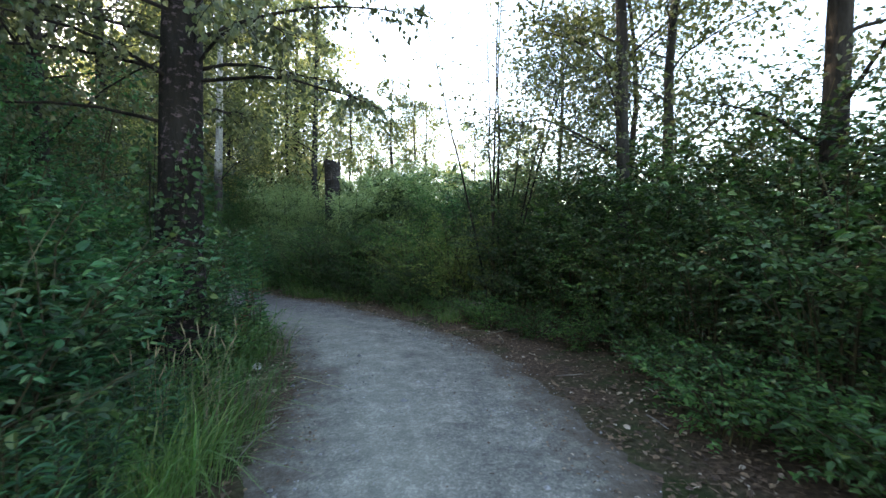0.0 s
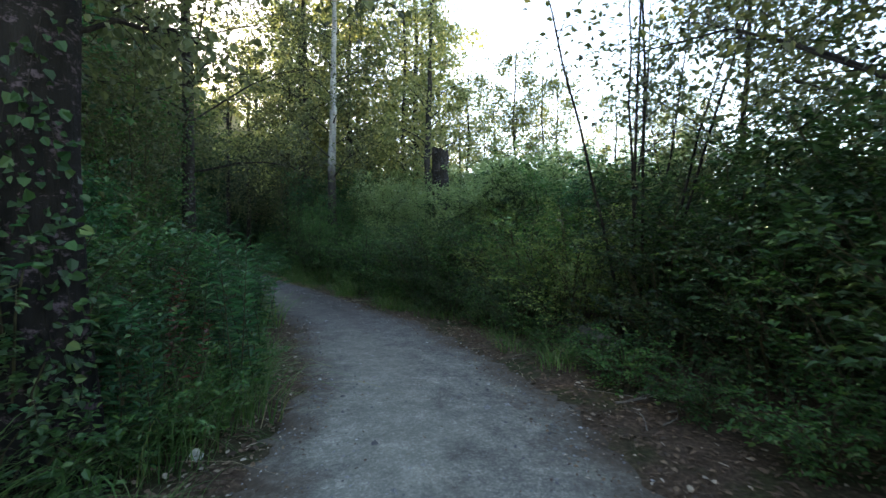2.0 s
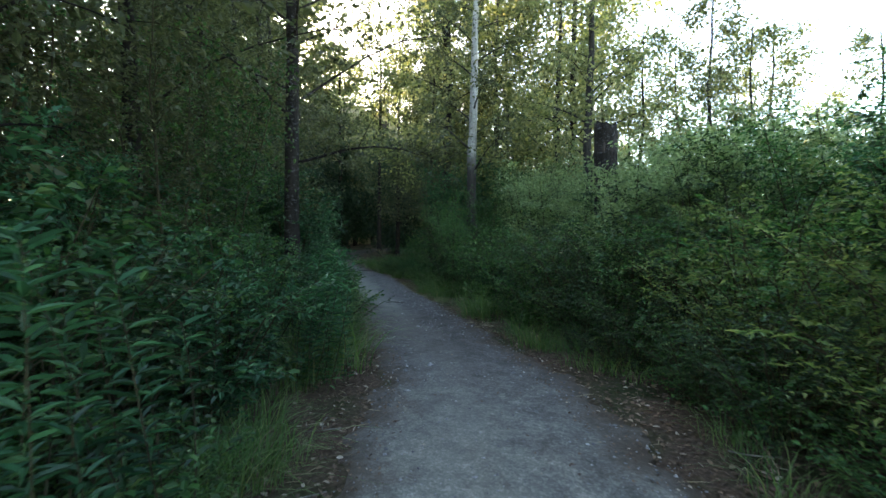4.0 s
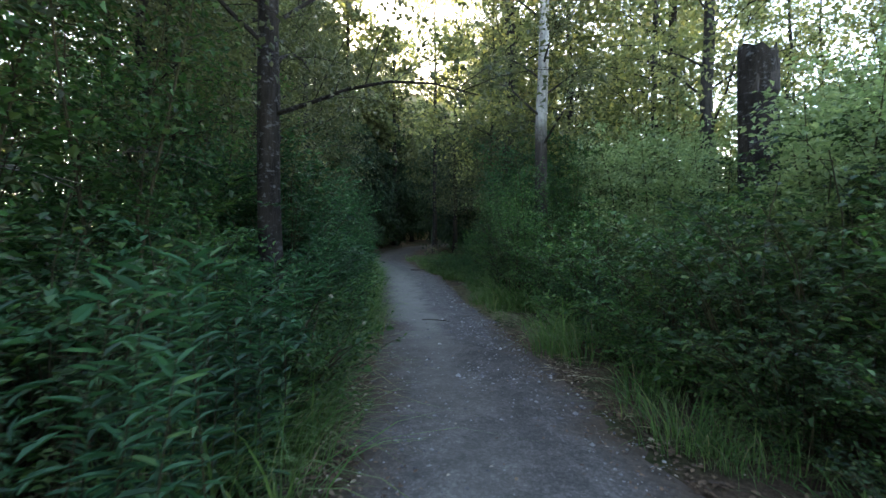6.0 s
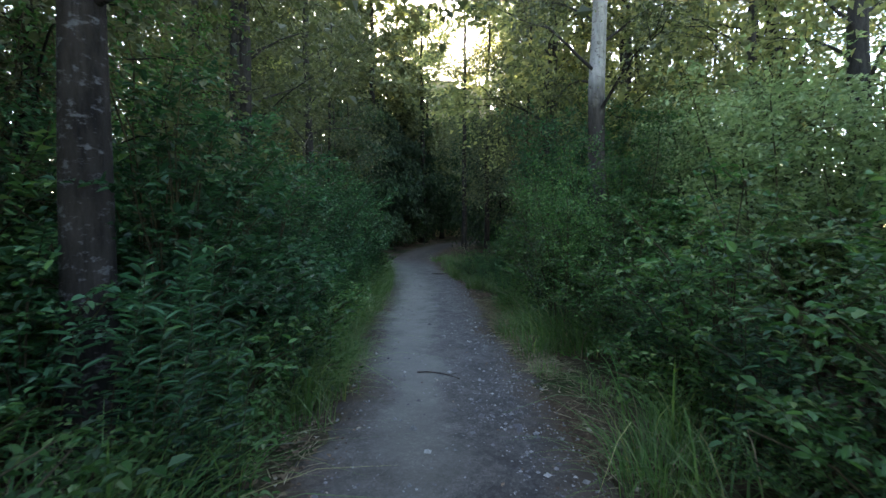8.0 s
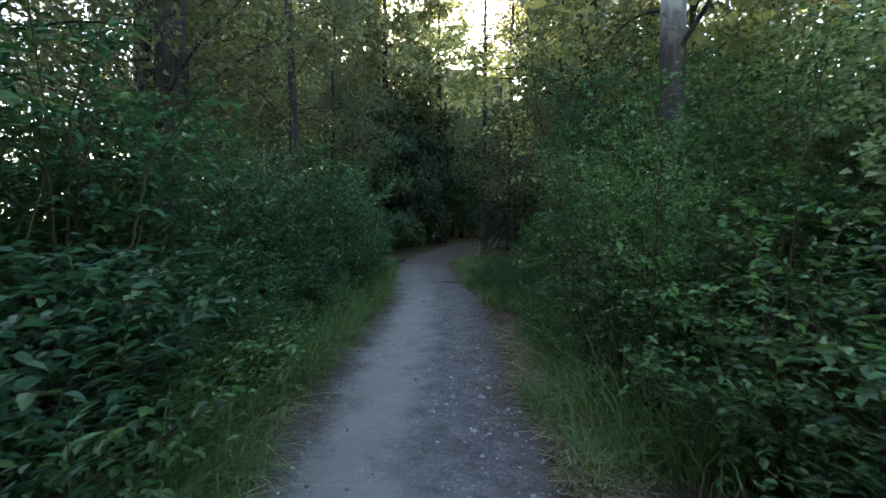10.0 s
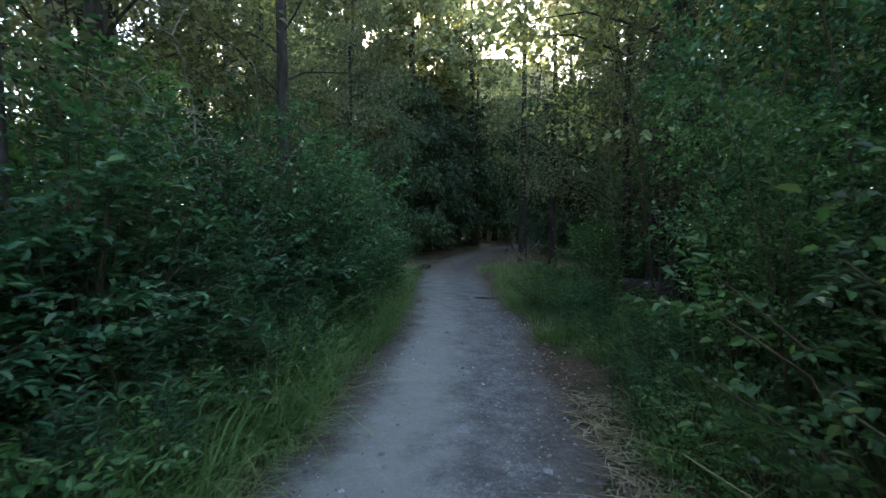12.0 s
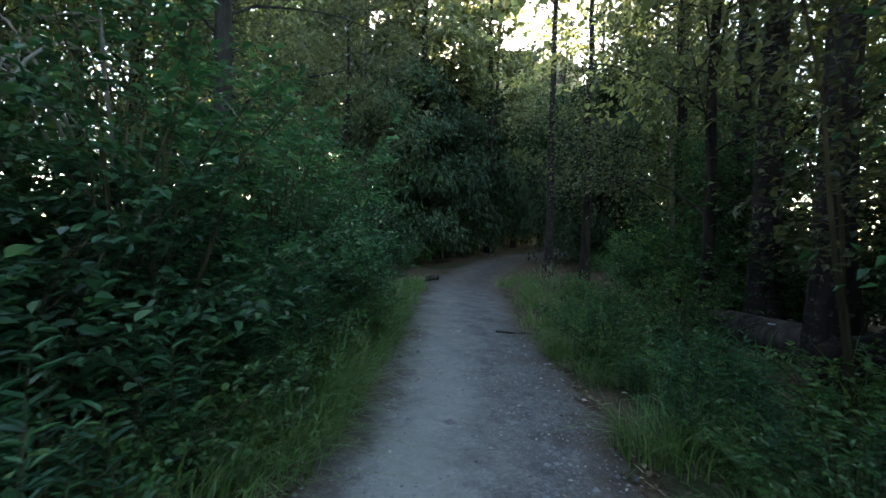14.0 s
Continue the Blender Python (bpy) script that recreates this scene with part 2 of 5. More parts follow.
# ---- meshes ----
def mesh_of(name, verts, quads, material, smooth=False):
    v, f = np.asarray(verts, np.float32), np.asarray(quads, np.int32)
    me = bpy.data.meshes.new(name)
    me.vertices.add(len(v))
    me.vertices.foreach_set("co", v.ravel())
    me.loops.add(f.size)
    me.loops.foreach_set("vertex_index", f.ravel())
    me.polygons.add(len(f))
    me.polygons.foreach_set("loop_start", np.arange(0, f.size, f.shape[1], dtype=np.int32))
    me.polygons.foreach_set("use_smooth", np.full(len(f), smooth))
    me.update(calc_edges=True)
    me.materials.append(material)
    return me


def part(name, geo, material, parent=None, label="", smooth=False, kind=""):
    ob = new(name, mesh_of(name, geo[0], geo[1], material, smooth))
    ob.parent = parent
    if kind:
        ob["kind"] = kind
    if label:
        ob["label"] = label
    return ob


def joined(geos):
    vs, fs, n = [], [], 0
    for v, f in geos:
        vs.append(v)
        fs.append(np.asarray(f) + n)
        n += len(v)
    return np.concatenate(vs), np.concatenate(fs)


def unit(a):
    return a / np.maximum(np.linalg.norm(a, axis=-1, keepdims=True), 1e-9)


def tube(pts, radii, sides=6, close=True, rough=0.0, r=None):
    """A tapered tube along pts."""
    pts, radii = np.asarray(pts, float), np.asarray(radii, float)
    d = unit(np.gradient(pts, axis=0))
    ref = np.where(np.abs(d[:, 2:3]) > 0.9, np.array([[1.0, 0, 0]]), np.array([[0, 0, 1.0]]))
    ref = np.broadcast_to(ref[len(ref) // 2], d.shape)
    a = unit(np.cross(d, ref))
    b = np.cross(d, a)
    ang = np.linspace(0, 2 * np.pi, sides, endpoint=False)
    rad = radii[:, None] * np.ones(sides)
    if rough and r is not None:
        rad = rad * (1 + rough * (r.random(rad.shape) - 0.5))
    v = pts[:, None] + rad[..., None] * (np.cos(ang)[None, :, None] * a[:, None] + np.sin(ang)[None, :, None] * b[:, None])
    i, j = np.meshgrid(np.arange(len(pts) - 1), np.arange(sides), indexing="ij")
    k = (j + 1) % sides
    f = np.stack([i * sides + j, i * sides + k, (i + 1) * sides + k, (i + 1) * sides + j], -1).reshape(-1, 4)
    v = v.reshape(-1, 3)
    if close:
        n = len(v)
        v = np.concatenate([v, pts[-1:] + d[-1:] * radii[-1] * 0.3])
        top = (len(pts) - 1) * sides
        j = np.arange(0, sides - 1, 2)
        f = np.concatenate([f, np.stack([top + j, top + (j + 1) % sides, top + (j + 2) % sides, np.full(len(j), n)], -1)])
    return v, f


def leaves(p, way, up, length, width, six=False, droop=0.15, fold=0.2):
    """Folded leaves: four corners each, or six for those that are seen near."""
    way = unit(way)
    side = unit(np.cross(way, up))
    up = np.cross(side, way)
    L, W = np.asarray(length).reshape(-1, 1), np.asarray(width).reshape(-1, 1)
    n = len(p)
    tip = p + way * L - up * L * droop
    if six:
        rise = up * W * fold
        v = np.stack([p, p + way * L * 0.3 + side * W * 0.48 + rise, p + way * L * 0.68 + side * W * 0.40 + rise - up * L * droop * 0.4, tip,
                      p + way * L * 0.68 - side * W * 0.40 + rise - up * L * droop * 0.4, p + way * L * 0.3 - side * W * 0.48 + rise], 1)
        b = np.arange(n)[:, None] * 6
        f = np.concatenate([b + np.array([[0, 1, 2, 3]]), b + np.array([[0, 3, 4, 5]])])
    else:
        v = np.stack([p, p + way * L * 0.45 + side * W * 0.5 + up * W * fold, tip, p + way * L * 0.45 - side * W * 0.5 + up * W * fold], 1)
        f = np.arange(n)[:, None] * 4 + np.array([[0, 1, 2, 3]])
    return v.reshape(-1, 3), f


def bent(a, b, bow, n, r, wander=0.0):
    """Points of a bent line from a to b."""
    u = np.linspace(0, 1, n)[:, None]
    p = a + (b - a) * u + np.asarray(bow) * (4 * u * (1 - u))
    if wander:
        w = np.cumsum(r.normal(0, wander, (n, 3)), 0)
        p = p + w - w[:1]
    return p


def bush_geo(seed, height, radius, stems, twigs, per_twig, leaf, slim=0.55, six=True, droop=0.2, bare=0.08):
    """Arching stems from one foot, twigs on them, leaves along both sides of each twig."""
    r = np.random.default_rng(seed)
    wood, P, D = [], [], []
    for s in range(stems):
        az, q = r.uniform(0, 2 * np.pi), np.sqrt(r.uniform(0.02, 1))
        foot = np.array([np.cos(az), np.sin(az), 0]) * radius * 0.3 * q
        h = height * r.uniform(0.78 - 0.5 * q, 1.08) * (1 - 0.3 * q ** 2)
        end = np.array([np.cos(az) * radius * q, np.sin(az) * radius * q, h])
        pts = bent(foot, end, (-np.cos(az) * radius * 0.12, -np.sin(az) * radius * 0.12, h * 0.14), 7, r, 0.012)
        wood.append(tube(pts[::2], np.linspace(0.011, 0.004, 4), 4 if six else 3, close=False))
        u = bare + (1.0 - bare) * r.random(twigs) ** 0.85
        k = np.minimum((u * 6).astype(int), 5)
        start = pts[k] + (pts[k + 1] - pts[k]) * (u * 6 - k)[:, None]
        ta = az + r.normal(0, 1.3, twigs)
        way = unit(np.stack([np.cos(ta), np.sin(ta), r.uniform(-0.25, 0.9, twigs)], 1))
        ln = r.uniform(0.22, 0.5, twigs) * (0.55 + 0.45 * radius)
        step = np.linspace(0.15, 1.0, per_twig)
        sag = np.array([0, 0, -0.22])
        pos = start[:, None] + way[:, None] * (ln[:, None] * step)[..., None] + sag * ((ln[:, None] * step) ** 2)[..., None]
        for q2 in range(0, twigs, 4 if six else 12):
            wood.append(tube(np.stack([start[q2], start[q2] + way[q2] * ln[q2] * 0.6, pos[q2, -1]]), [0.004, 0.003, 0.0015], 3, close=False))
        side = unit(np.cross(way, (0, 0, 1.0)))
        sign = np.where(np.arange(per_twig) % 2, 1.0, -1.0)
        d = way[:, None] * 0.55 + side[:, None] * (sign[None, :, None] * 0.9)
        d[:, -1] = way
        P.append(pos.reshape(-1, 3))
        D.append(d.reshape(-1, 3))
    P, D = np.concatenate(P), np.concatenate(D)
    keep = P[:, 2] > 0.04
    P, D = P[keep], D[keep]
    D = D + r.normal(0, 0.32, D.shape)
    up = np.array([0, 0, 1.0]) + r.normal(0, 0.38, D.shape)
    L = leaf * r.uniform(0.65, 1.3, len(P))
    return joined(wood), leaves(P, D, up, L, L * slim * r.uniform(0.85, 1.15, len(P)), six, droop)


def herb_geo(seed, height, stems, spread, leaf, slim):
    """Upright leafy stalks, with narrow leaves all the way up."""
    r = np.random.default_rng(seed)
    wood, P, D = [], [], []
    for s in range(stems):
        az, q = r.uniform(0, 2 * np.pi), np.sqrt(r.random())
        foot = np.array([np.cos(az), np.sin(az), 0]) * spread * q
        h = height * r.uniform(0.7, 1.1)
        end = foot + np.array([r.normal(0, 0.12), r.normal(0, 0.12), 1]) * h
        pts = bent(foot, end, r.normal(0, 0.03, 3), 6, r)
        wood.append(tube(pts, np.linspace(0.006, 0.002, 6), 4, close=False))
        n = int(46 * h)
        u = np.linspace(0.08, 1, n)
        pos = foot + (end - foot) * u[:, None]
        a = np.arange(n) * 2.4 + r.uniform(0, 6)
        d = np.stack([np.cos(a), np.sin(a), 0.25 + 0.5 * u + r.normal(0, 0.15, n)], 1)
        P.append(pos)
        D.append(d)
    P, D = np.concatenate(P), np.concatenate(D)
    L = leaf * r.uniform(0.6, 1.25, len(P))
    return wood, leaves(P, D, np.array([0, 0, 1.0]) + r.normal(0, 0.2, D.shape), L, L * slim, True, 0.3, 0.1)


def grass_geo(seed, blades, height, spread, width, arch=0.55, seg=4):
    r = np.random.default_rng(seed)
    az, q = r.uniform(0, 2 * np.pi, blades), np.sqrt(r.random(blades))
    foot = np.stack([np.cos(az) * q * spread, np.sin(az) * q * spread, np.zeros(blades)], 1)
    la = az + r.normal(0, 0.8, blades)
    out = np.stack([np.cos(la), np.sin(la), np.zeros(blades)], 1)
    h = height * r.uniform(0.5, 1.1, blades)
    lean = arch * r.uniform(0.3, 1.3, blades)
    side = np.stack([-np.sin(la + r.normal(0, 0.5, blades)), np.cos(la), np.zeros(blades)], 1)
    u = np.linspace(0, 1, seg + 1)
    c = foot[:, None] + out[:, None] * (h * lean)[:, None, None] * (u ** 1.8)[None, :, None]
    z = h[:, None] * (u[None] - lean[:, None] * 0.55 * u[None] ** 2.6)
    c[..., 2] = np.maximum(z, 0)
    w = width * r.uniform(0.7, 1.2, blades)[:, None] * (1 - u[None] ** 2 * 0.93) * 0.5
    v = np.stack([c - side[:, None] * w[..., None], c + side[:, None] * w[..., None]], 2).reshape(-1, 3)
    n = (seg + 1) * 2
    b = np.arange(blades)[:, None, None] * n + np.arange(seg)[None, :, None] * 2
    f = (b + np.array([0, 1, 3, 2])).reshape(-1, 4)
    return v, f


def tree_geo(seed, height, radius, crown_base, crown_r, limbs, subs, per_sub, leaf, lean=(0, 0), slim=0.75, six=False, top_r=0.25, rise=0.45, hang=0.0, kink=0.05, apart=False):
    """Trunk, limbs and leaves of a tree that stands at the origin."""
    r = np.random.default_rng(seed)
    n = 14
    u = np.linspace(0, 1, n)
    axis = np.stack([lean[0] * u * height, lean[1] * u * height, u * height], 1)
    w = np.cumsum(r.normal(0, kink, (n, 2)), 0)
    axis[:, :2] += (w - w[0]) * u[:, None] ** 0.5
    rad = radius * (1 - u * (1 - top_r)) * (1 + 0.55 * np.exp(-u * height / 0.35))
    axis[0, 2] = -0.12
    trunk = tube(axis, rad, 12, rough=0.14, r=r)
    wood, P, D = [], [], []
    for k in range(limbs):
        h = crown_base + (height * 0.97 - crown_base) * ((k + r.random()) / limbs) ** 0.9
        at = h / height * (n - 1)
        i = min(int(at), n - 2)
        start = axis[i] + (axis[i + 1] - axis[i]) * (at - i)
        az = k * 2.4 + r.normal(0, 0.5)
        rel = (h - crown_base) / (height - crown_base + 1e-6)
        reach = crown_r * (1 - 0.6 * rel) * r.uniform(0.65, 1.15)
        end = start + np.array([np.cos(az) * reach, np.sin(az) * reach, reach * (rise + r.normal(0, 0.15))])
        pts = bent(start, end, (0, 0, reach * 0.1), 6, r, 0.03)
        r0 = max(0.012, rad[i] * 0.23)
        this = [tube(pts, np.linspace(r0, 0.006, 6), 6 if apart else 4, close=False)]
        for s in range(subs):
            v = r.uniform(0.2, 1.0)
            j = min(int(v * 5), 4)
            a = pts[j] + (pts[j + 1] - pts[j]) * (v * 5 - j)
            sa = az + r.normal(0, 0.9)
            ln = reach * r.uniform(0.25, 0.5) + 0.15
            e = a + np.array([np.cos(sa) * ln, np.sin(sa) * ln, ln * (r.normal(0.15, 0.35) - hang)])
            sp = bent(a, e, (0, 0, ln * 0.08 * (1 + hang)), 4, r)
            if apart or s % 3 == 0:
                this.append(tube(sp, [0.008, 0.006, 0.004, 0.002], 3, close=False))
            q = r.uniform(0.1, 1.05, per_sub)
            c = a + (e - a) * q[:, None] + r.normal(0, 0.14 + 0.10 * ln, (per_sub, 3))
            c[:, 2] -= hang * 0.25 * r.random(per_sub)
            P.append(c)
            D.append((e - a) / ln + r.normal(0, 0.75, (per_sub, 3)) + np.array([0, 0, -0.35 - hang]))
        wood.append(joined(this))
    P, D = np.concatenate(P), np.concatenate(D)
    L = leaf * r.uniform(0.65, 1.25, len(P))
    up = np.array([0, 0, 1.0]) + r.normal(0, 0.6, P.shape)
    return trunk, wood if apart else joined(wood), leaves(P, D, up, L, L * slim, six, 0.12)


def sapling_geo(seed, height, stems, spread, twigs, per_twig, leaf, slim=0.65, bare=0.25, six=False):
    """Several slim stems that fan out, sparsely leaved."""
    r = np.random.default_rng(seed)
    wood, P, D = [], [], []
    for s in range(stems):
        az = s * 2.4 + r.normal(0, 0.6)
        h = height * r.uniform(0.7, 1.05)
        end = np.array([np.cos(az), np.sin(az), 0]) * spread * r.uniform(0.3, 1.0) + np.array([0, 0, h])
        foot = np.array([np.cos(az), np.sin(az), 0]) * 0.12 - np.array([0, 0, 0.05])
        pts = bent(foot, end, (0, 0, h * 0.05), 10, r, 0.03)
        wood.append(tube(pts, np.linspace(0.026, 0.005, 10), 5, close=False))
        for k in range(twigs):
            u = bare + (1 - bare) * r.random()
            i = min(int(u * 9), 8)
            a = pts[i] + (pts[i + 1] - pts[i]) * (u * 9 - i)
            ta = r.uniform(0, 6.28)
            ln = r.uniform(0.35, 1.0) * (1.25 - 0.6 * u)
            e = a + np.array([np.cos(ta) * ln, np.sin(ta) * ln, ln * r.uniform(-0.1, 0.7)])
            if k % 2:
                wood.append(tube(bent(a, e, (0, 0, ln * 0.06), 3, r), [0.007, 0.004, 0.0015], 3, close=False))
            q = np.linspace(0.15, 1.05, per_twig)
            c = a + (e - a) * q[:, None] + r.normal(0, 0.07, (per_twig, 3))
            P.append(c)
            D.append((e - a) / ln + r.normal(0, 0.7, (per_twig, 3)) + np.array([0, 0, -0.3]))
    P, D = np.concatenate(P), np.concatenate(D)
    L = leaf * r.uniform(0.6, 1.3, len(P))
    return joined(wood), leaves(P, D, np.array([0, 0, 1.0]) + r.normal(0, 0.5, P.shape), L, L * slim, six, 0.15)


MADE = {}


def put(key, build, m, label="", group="", category=""):
    """A thing at the pose m: built the first time, copied after that."""
    if key not in MADE:
        MADE[key] = ob = build()
        ob.matrix_basis = m
    else:
        ob = copy_thing(MADE[key], m @ Matrix.Scale(1 / MADE[key].scale[0], 4))
    return tagged(ob, label, category, group)


def stand(x, y, size=1.0, turn=0.0, z=None, tilt=0.0):
    z = float(rise(x, y)) if z is None else z
    return pose(x, y, z, tilt, 0, turn) @ Matrix.Scale(size, 4)


def plant(name, wood, leaf_geo, wood_mat, leaf_mat, wood_name="branchwork", leaf_name="foliage"):
    top = new(name)
    if isinstance(wood, list):
        for w in wood:
            part(wood_name, w, wood_mat, top)
    else:
        part(wood_name, wood, wood_mat, top, kind="stuff")
    part(leaf_name, leaf_geo, leaf_mat, top, kind="stuff")
    return top


def tree(name, geo, bark, leaf_mat, limb_bark=None):
    top = new(name)
    part("trunk", geo[0], bark, top, smooth=True)
    if len(geo[1]) > 2:
        for limb in geo[1]:
            part("limb", limb, limb_bark or bark, top)
    else:
        part("branchwork", geo[1], bark, top, kind="stuff")
    part("crown", geo[2], leaf_mat, top, kind="stuff")
    return top


# ---- the line of the path: x, y, half its width ----
LINE = np.array([(0.3, -14, 1.35), (0.15, -6, 1.35), (0.0, -1, 1.35), (0.02, 3.0, 1.28), (-0.12, 5.45, 1.33), (-0.8, 7.4, 1.2), (-1.75, 9.1, 1.15),
                 (-3.15, 11.0, 1.02), (-4.85, 12.75, 0.98), (-6.6, 14.6, 0.98), (-8.85, 16.7, 1.03), (-11.05, 18.95, 1.08), (-13.6, 21.4, 1.08),
                 (-16.0, 23.4, 1.1), (-19.25, 26.2, 1.2), (-22.7, 29.4, 1.25), (-24.9, 32.3, 1.2), (-27.05, 36.0, 1.2), (-27.5, 39.4, 1.2), (-26.5, 43.0, 1.2), (-24.0, 46.0, 1.2), (-21.0, 49.0, 1.2)])


def spline(rows, per=24):
    out = []
    for i in range(1, len(rows) - 2):
        p0, p1, p2, p3 = rows[i - 1 : i + 3]
        t = np.linspace(0, 1, per, endpoint=False)[:, None]
        out.append(0.5 * (2 * p1 + (p2 - p0) * t + (2 * p0 - 5 * p1 + 4 * p2 - p3) * t ** 2 + (3 * p1 - p0 - 3 * p2 + p3) * t ** 3))
    return np.concatenate(out)


CURVE = spline(LINE)
RUN = np.r_[0, np.cumsum(np.hypot(*np.diff(CURVE[:, :2], axis=0).T))]
RUN = RUN - np.interp(0.0, CURVE[:, 1], RUN)  # 0 where y is 0


def on_path(s):
    """Centre, way, left-hand normal and half width at s metres along the path."""
    c = np.array([np.interp(s, RUN, CURVE[:, k]) for k in range(3)])
    d = np.array([np.interp(s + 0.1, RUN, CURVE[:, k]) - np.interp(s - 0.1, RUN, CURVE[:, k]) for k in range(2)])
    d = d / (np.linalg.norm(d) + 1e-9)
    return c[:2], d, np.array([-d[1], d[0]]), c[2]


def beside(s, off):
    """A point off metres outside the path's edge: left where off > 0, right where off < 0."""
    c, d, n, hw = on_path(s)
    return c + n * (np.sign(off) * hw + off)


def clear_of_path(x, y, room):
    d = np.hypot(CURVE[:, 0] - x, CURVE[:, 1] - y) - CURVE[:, 2]
    return d.min() > room


FAR_WAY = np.array([-0.7765, 0.630])  # the way of the path towards its far bend


def far_depth(x, y):
    """Metres beyond the straight stretch of the path, and metres to the right of its line."""
    dx, dy = x + 10.06, y - 18.1
    return dx * FAR_WAY[0] + dy * FAR_WAY[1], dx * FAR_WAY[1] - dy * FAR_WAY[0]


def rise(x, y):
    """The ground climbs a little past the bend."""
    d = np.clip((far_depth(np.asarray(x, float), np.asarray(y, float))[0] - 18.0) / 14.0, 0, 1)
    return 1.0 * d ** 1.3


def house_clear(x, y, room=0.0):
    d, r = far_depth(x, y)
    return not (37.8 - room < d < 49 + room and 3.2 - room < r < 15.0 + room)


def hollow_clear(x, y, room=1.35):
    """Away from the bare earth round the upturned roots."""
    return math.hypot(x + 11.2, y - 24.3) > room


def relief(x, y):
    """Height of the forest floor."""
    d = np.min(np.hypot(CURVE[None, :, 0] - x[:, None], CURVE[None, :, 1] - y[:, None]) - CURVE[None, :, 2], axis=1)
    k = np.clip(d / 1.5, 0, 1)
    bumps = 0.05 * np.sin(x * 1.7 + 0.8 * np.sin(y * 1.3)) * np.sin(y * 1.9 + 1.1 * np.sin(x)) + 0.03 * np.sin(3.1 * x + 2.3 * y)
    return np.where(d < -0.15, -0.06, 0.0) + k * bumps + rise(x, y)


def floor_z(x, y):
    return float(relief(np.array([x]), np.array([y]))[0])


# ---- ground and path ----
axis_x = np.r_[-1500, -700, -300, -140, np.arange(-80, -30, 2.0), np.arange(-30, 8, 0.25), np.arange(8, 60, 2.0), 140, 300, 700, 1500]
axis_y = np.r_[-1500, -700, -300, -140, np.arange(-60, -8, 2.0), np.arange(-8, 36, 0.25), np.arange(36, 90, 2.0), 140, 300, 700, 1500]
gx, gy = np.meshgrid(axis_x, axis_y)
gz = np.concatenate([relief(a, b) for a, b in zip(gx, gy)])
nx, ny = len(axis_x), len(axis_y)
gi, gj = np.meshgrid(np.arange(ny - 1), np.arange(nx - 1), indexing="ij")
quads = np.stack([gi * nx + gj, gi * nx + gj + 1, (gi + 1) * nx + gj + 1, (gi + 1) * nx + gj], -1).reshape(-1, 4)
ground = part("ground", (np.stack([gx.ravel(), gy.ravel(), gz], 1), quads), SOIL, smooth=True)
tagged(ground, "dark forest soil with leaf litter and moss", "ground", kind="structure")

steps = np.arange(RUN[0] + 0.3, RUN[-1] - 0.3, 0.1)
lat = np.linspace(-1.16, 1.16, 25)
fray = np.random.default_rng(3)
pv, puv = [], []
for s in steps:
    c, d, n, hw = on_path(s)
    wob_l = 0.07 * math.sin(s * 2.1) + 0.05 * math.sin(s * 5.3 + 1) + 0.03 * math.sin(s * 11.7)
    wob_r = 0.07 * math.sin(s * 1.7 + 2) + 0.05 * math.sin(s * 4.7) + 0.03 * math.sin(s * 13.1)
    ragged = fray.normal(0, 0.05, 2)
    for u in lat:
        w = hw + (wob_l if u > 0 else wob_r) + (ragged[int(u > 0)] if abs(u) > 0.9 else 0.0)
        p = c + n * u * w
        z = 0.035 - 0.02 * u * u - 0.07 * max(0.0, abs(u) - 0.9) / 0.26 + 0.006 * math.sin(s * 3 + 4 * u) * math.sin(u * 7 + s)
        pv.append((p[0], p[1], z + float(rise(p[0], p[1]))))
        puv.append((0.5 - u / 2.0, s))
k = len(lat)
pi, pj = np.meshgrid(np.arange(len(steps) - 1), np.arange(k - 1), indexing="ij")
pq = np.stack([pi * k + pj + 1, pi * k + pj, (pi + 1) * k + pj, (pi + 1) * k + pj + 1], -1).reshape(-1, 4)
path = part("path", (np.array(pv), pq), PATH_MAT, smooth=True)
uvs = path.data.uv_layers.new(name="UVMap")
uvs.data.foreach_set("uv", np.array(puv, np.float32)[pq.ravel()].ravel())
tagged(path, "grey crushed gravel footpath with trodden middle", "path", kind="structure")

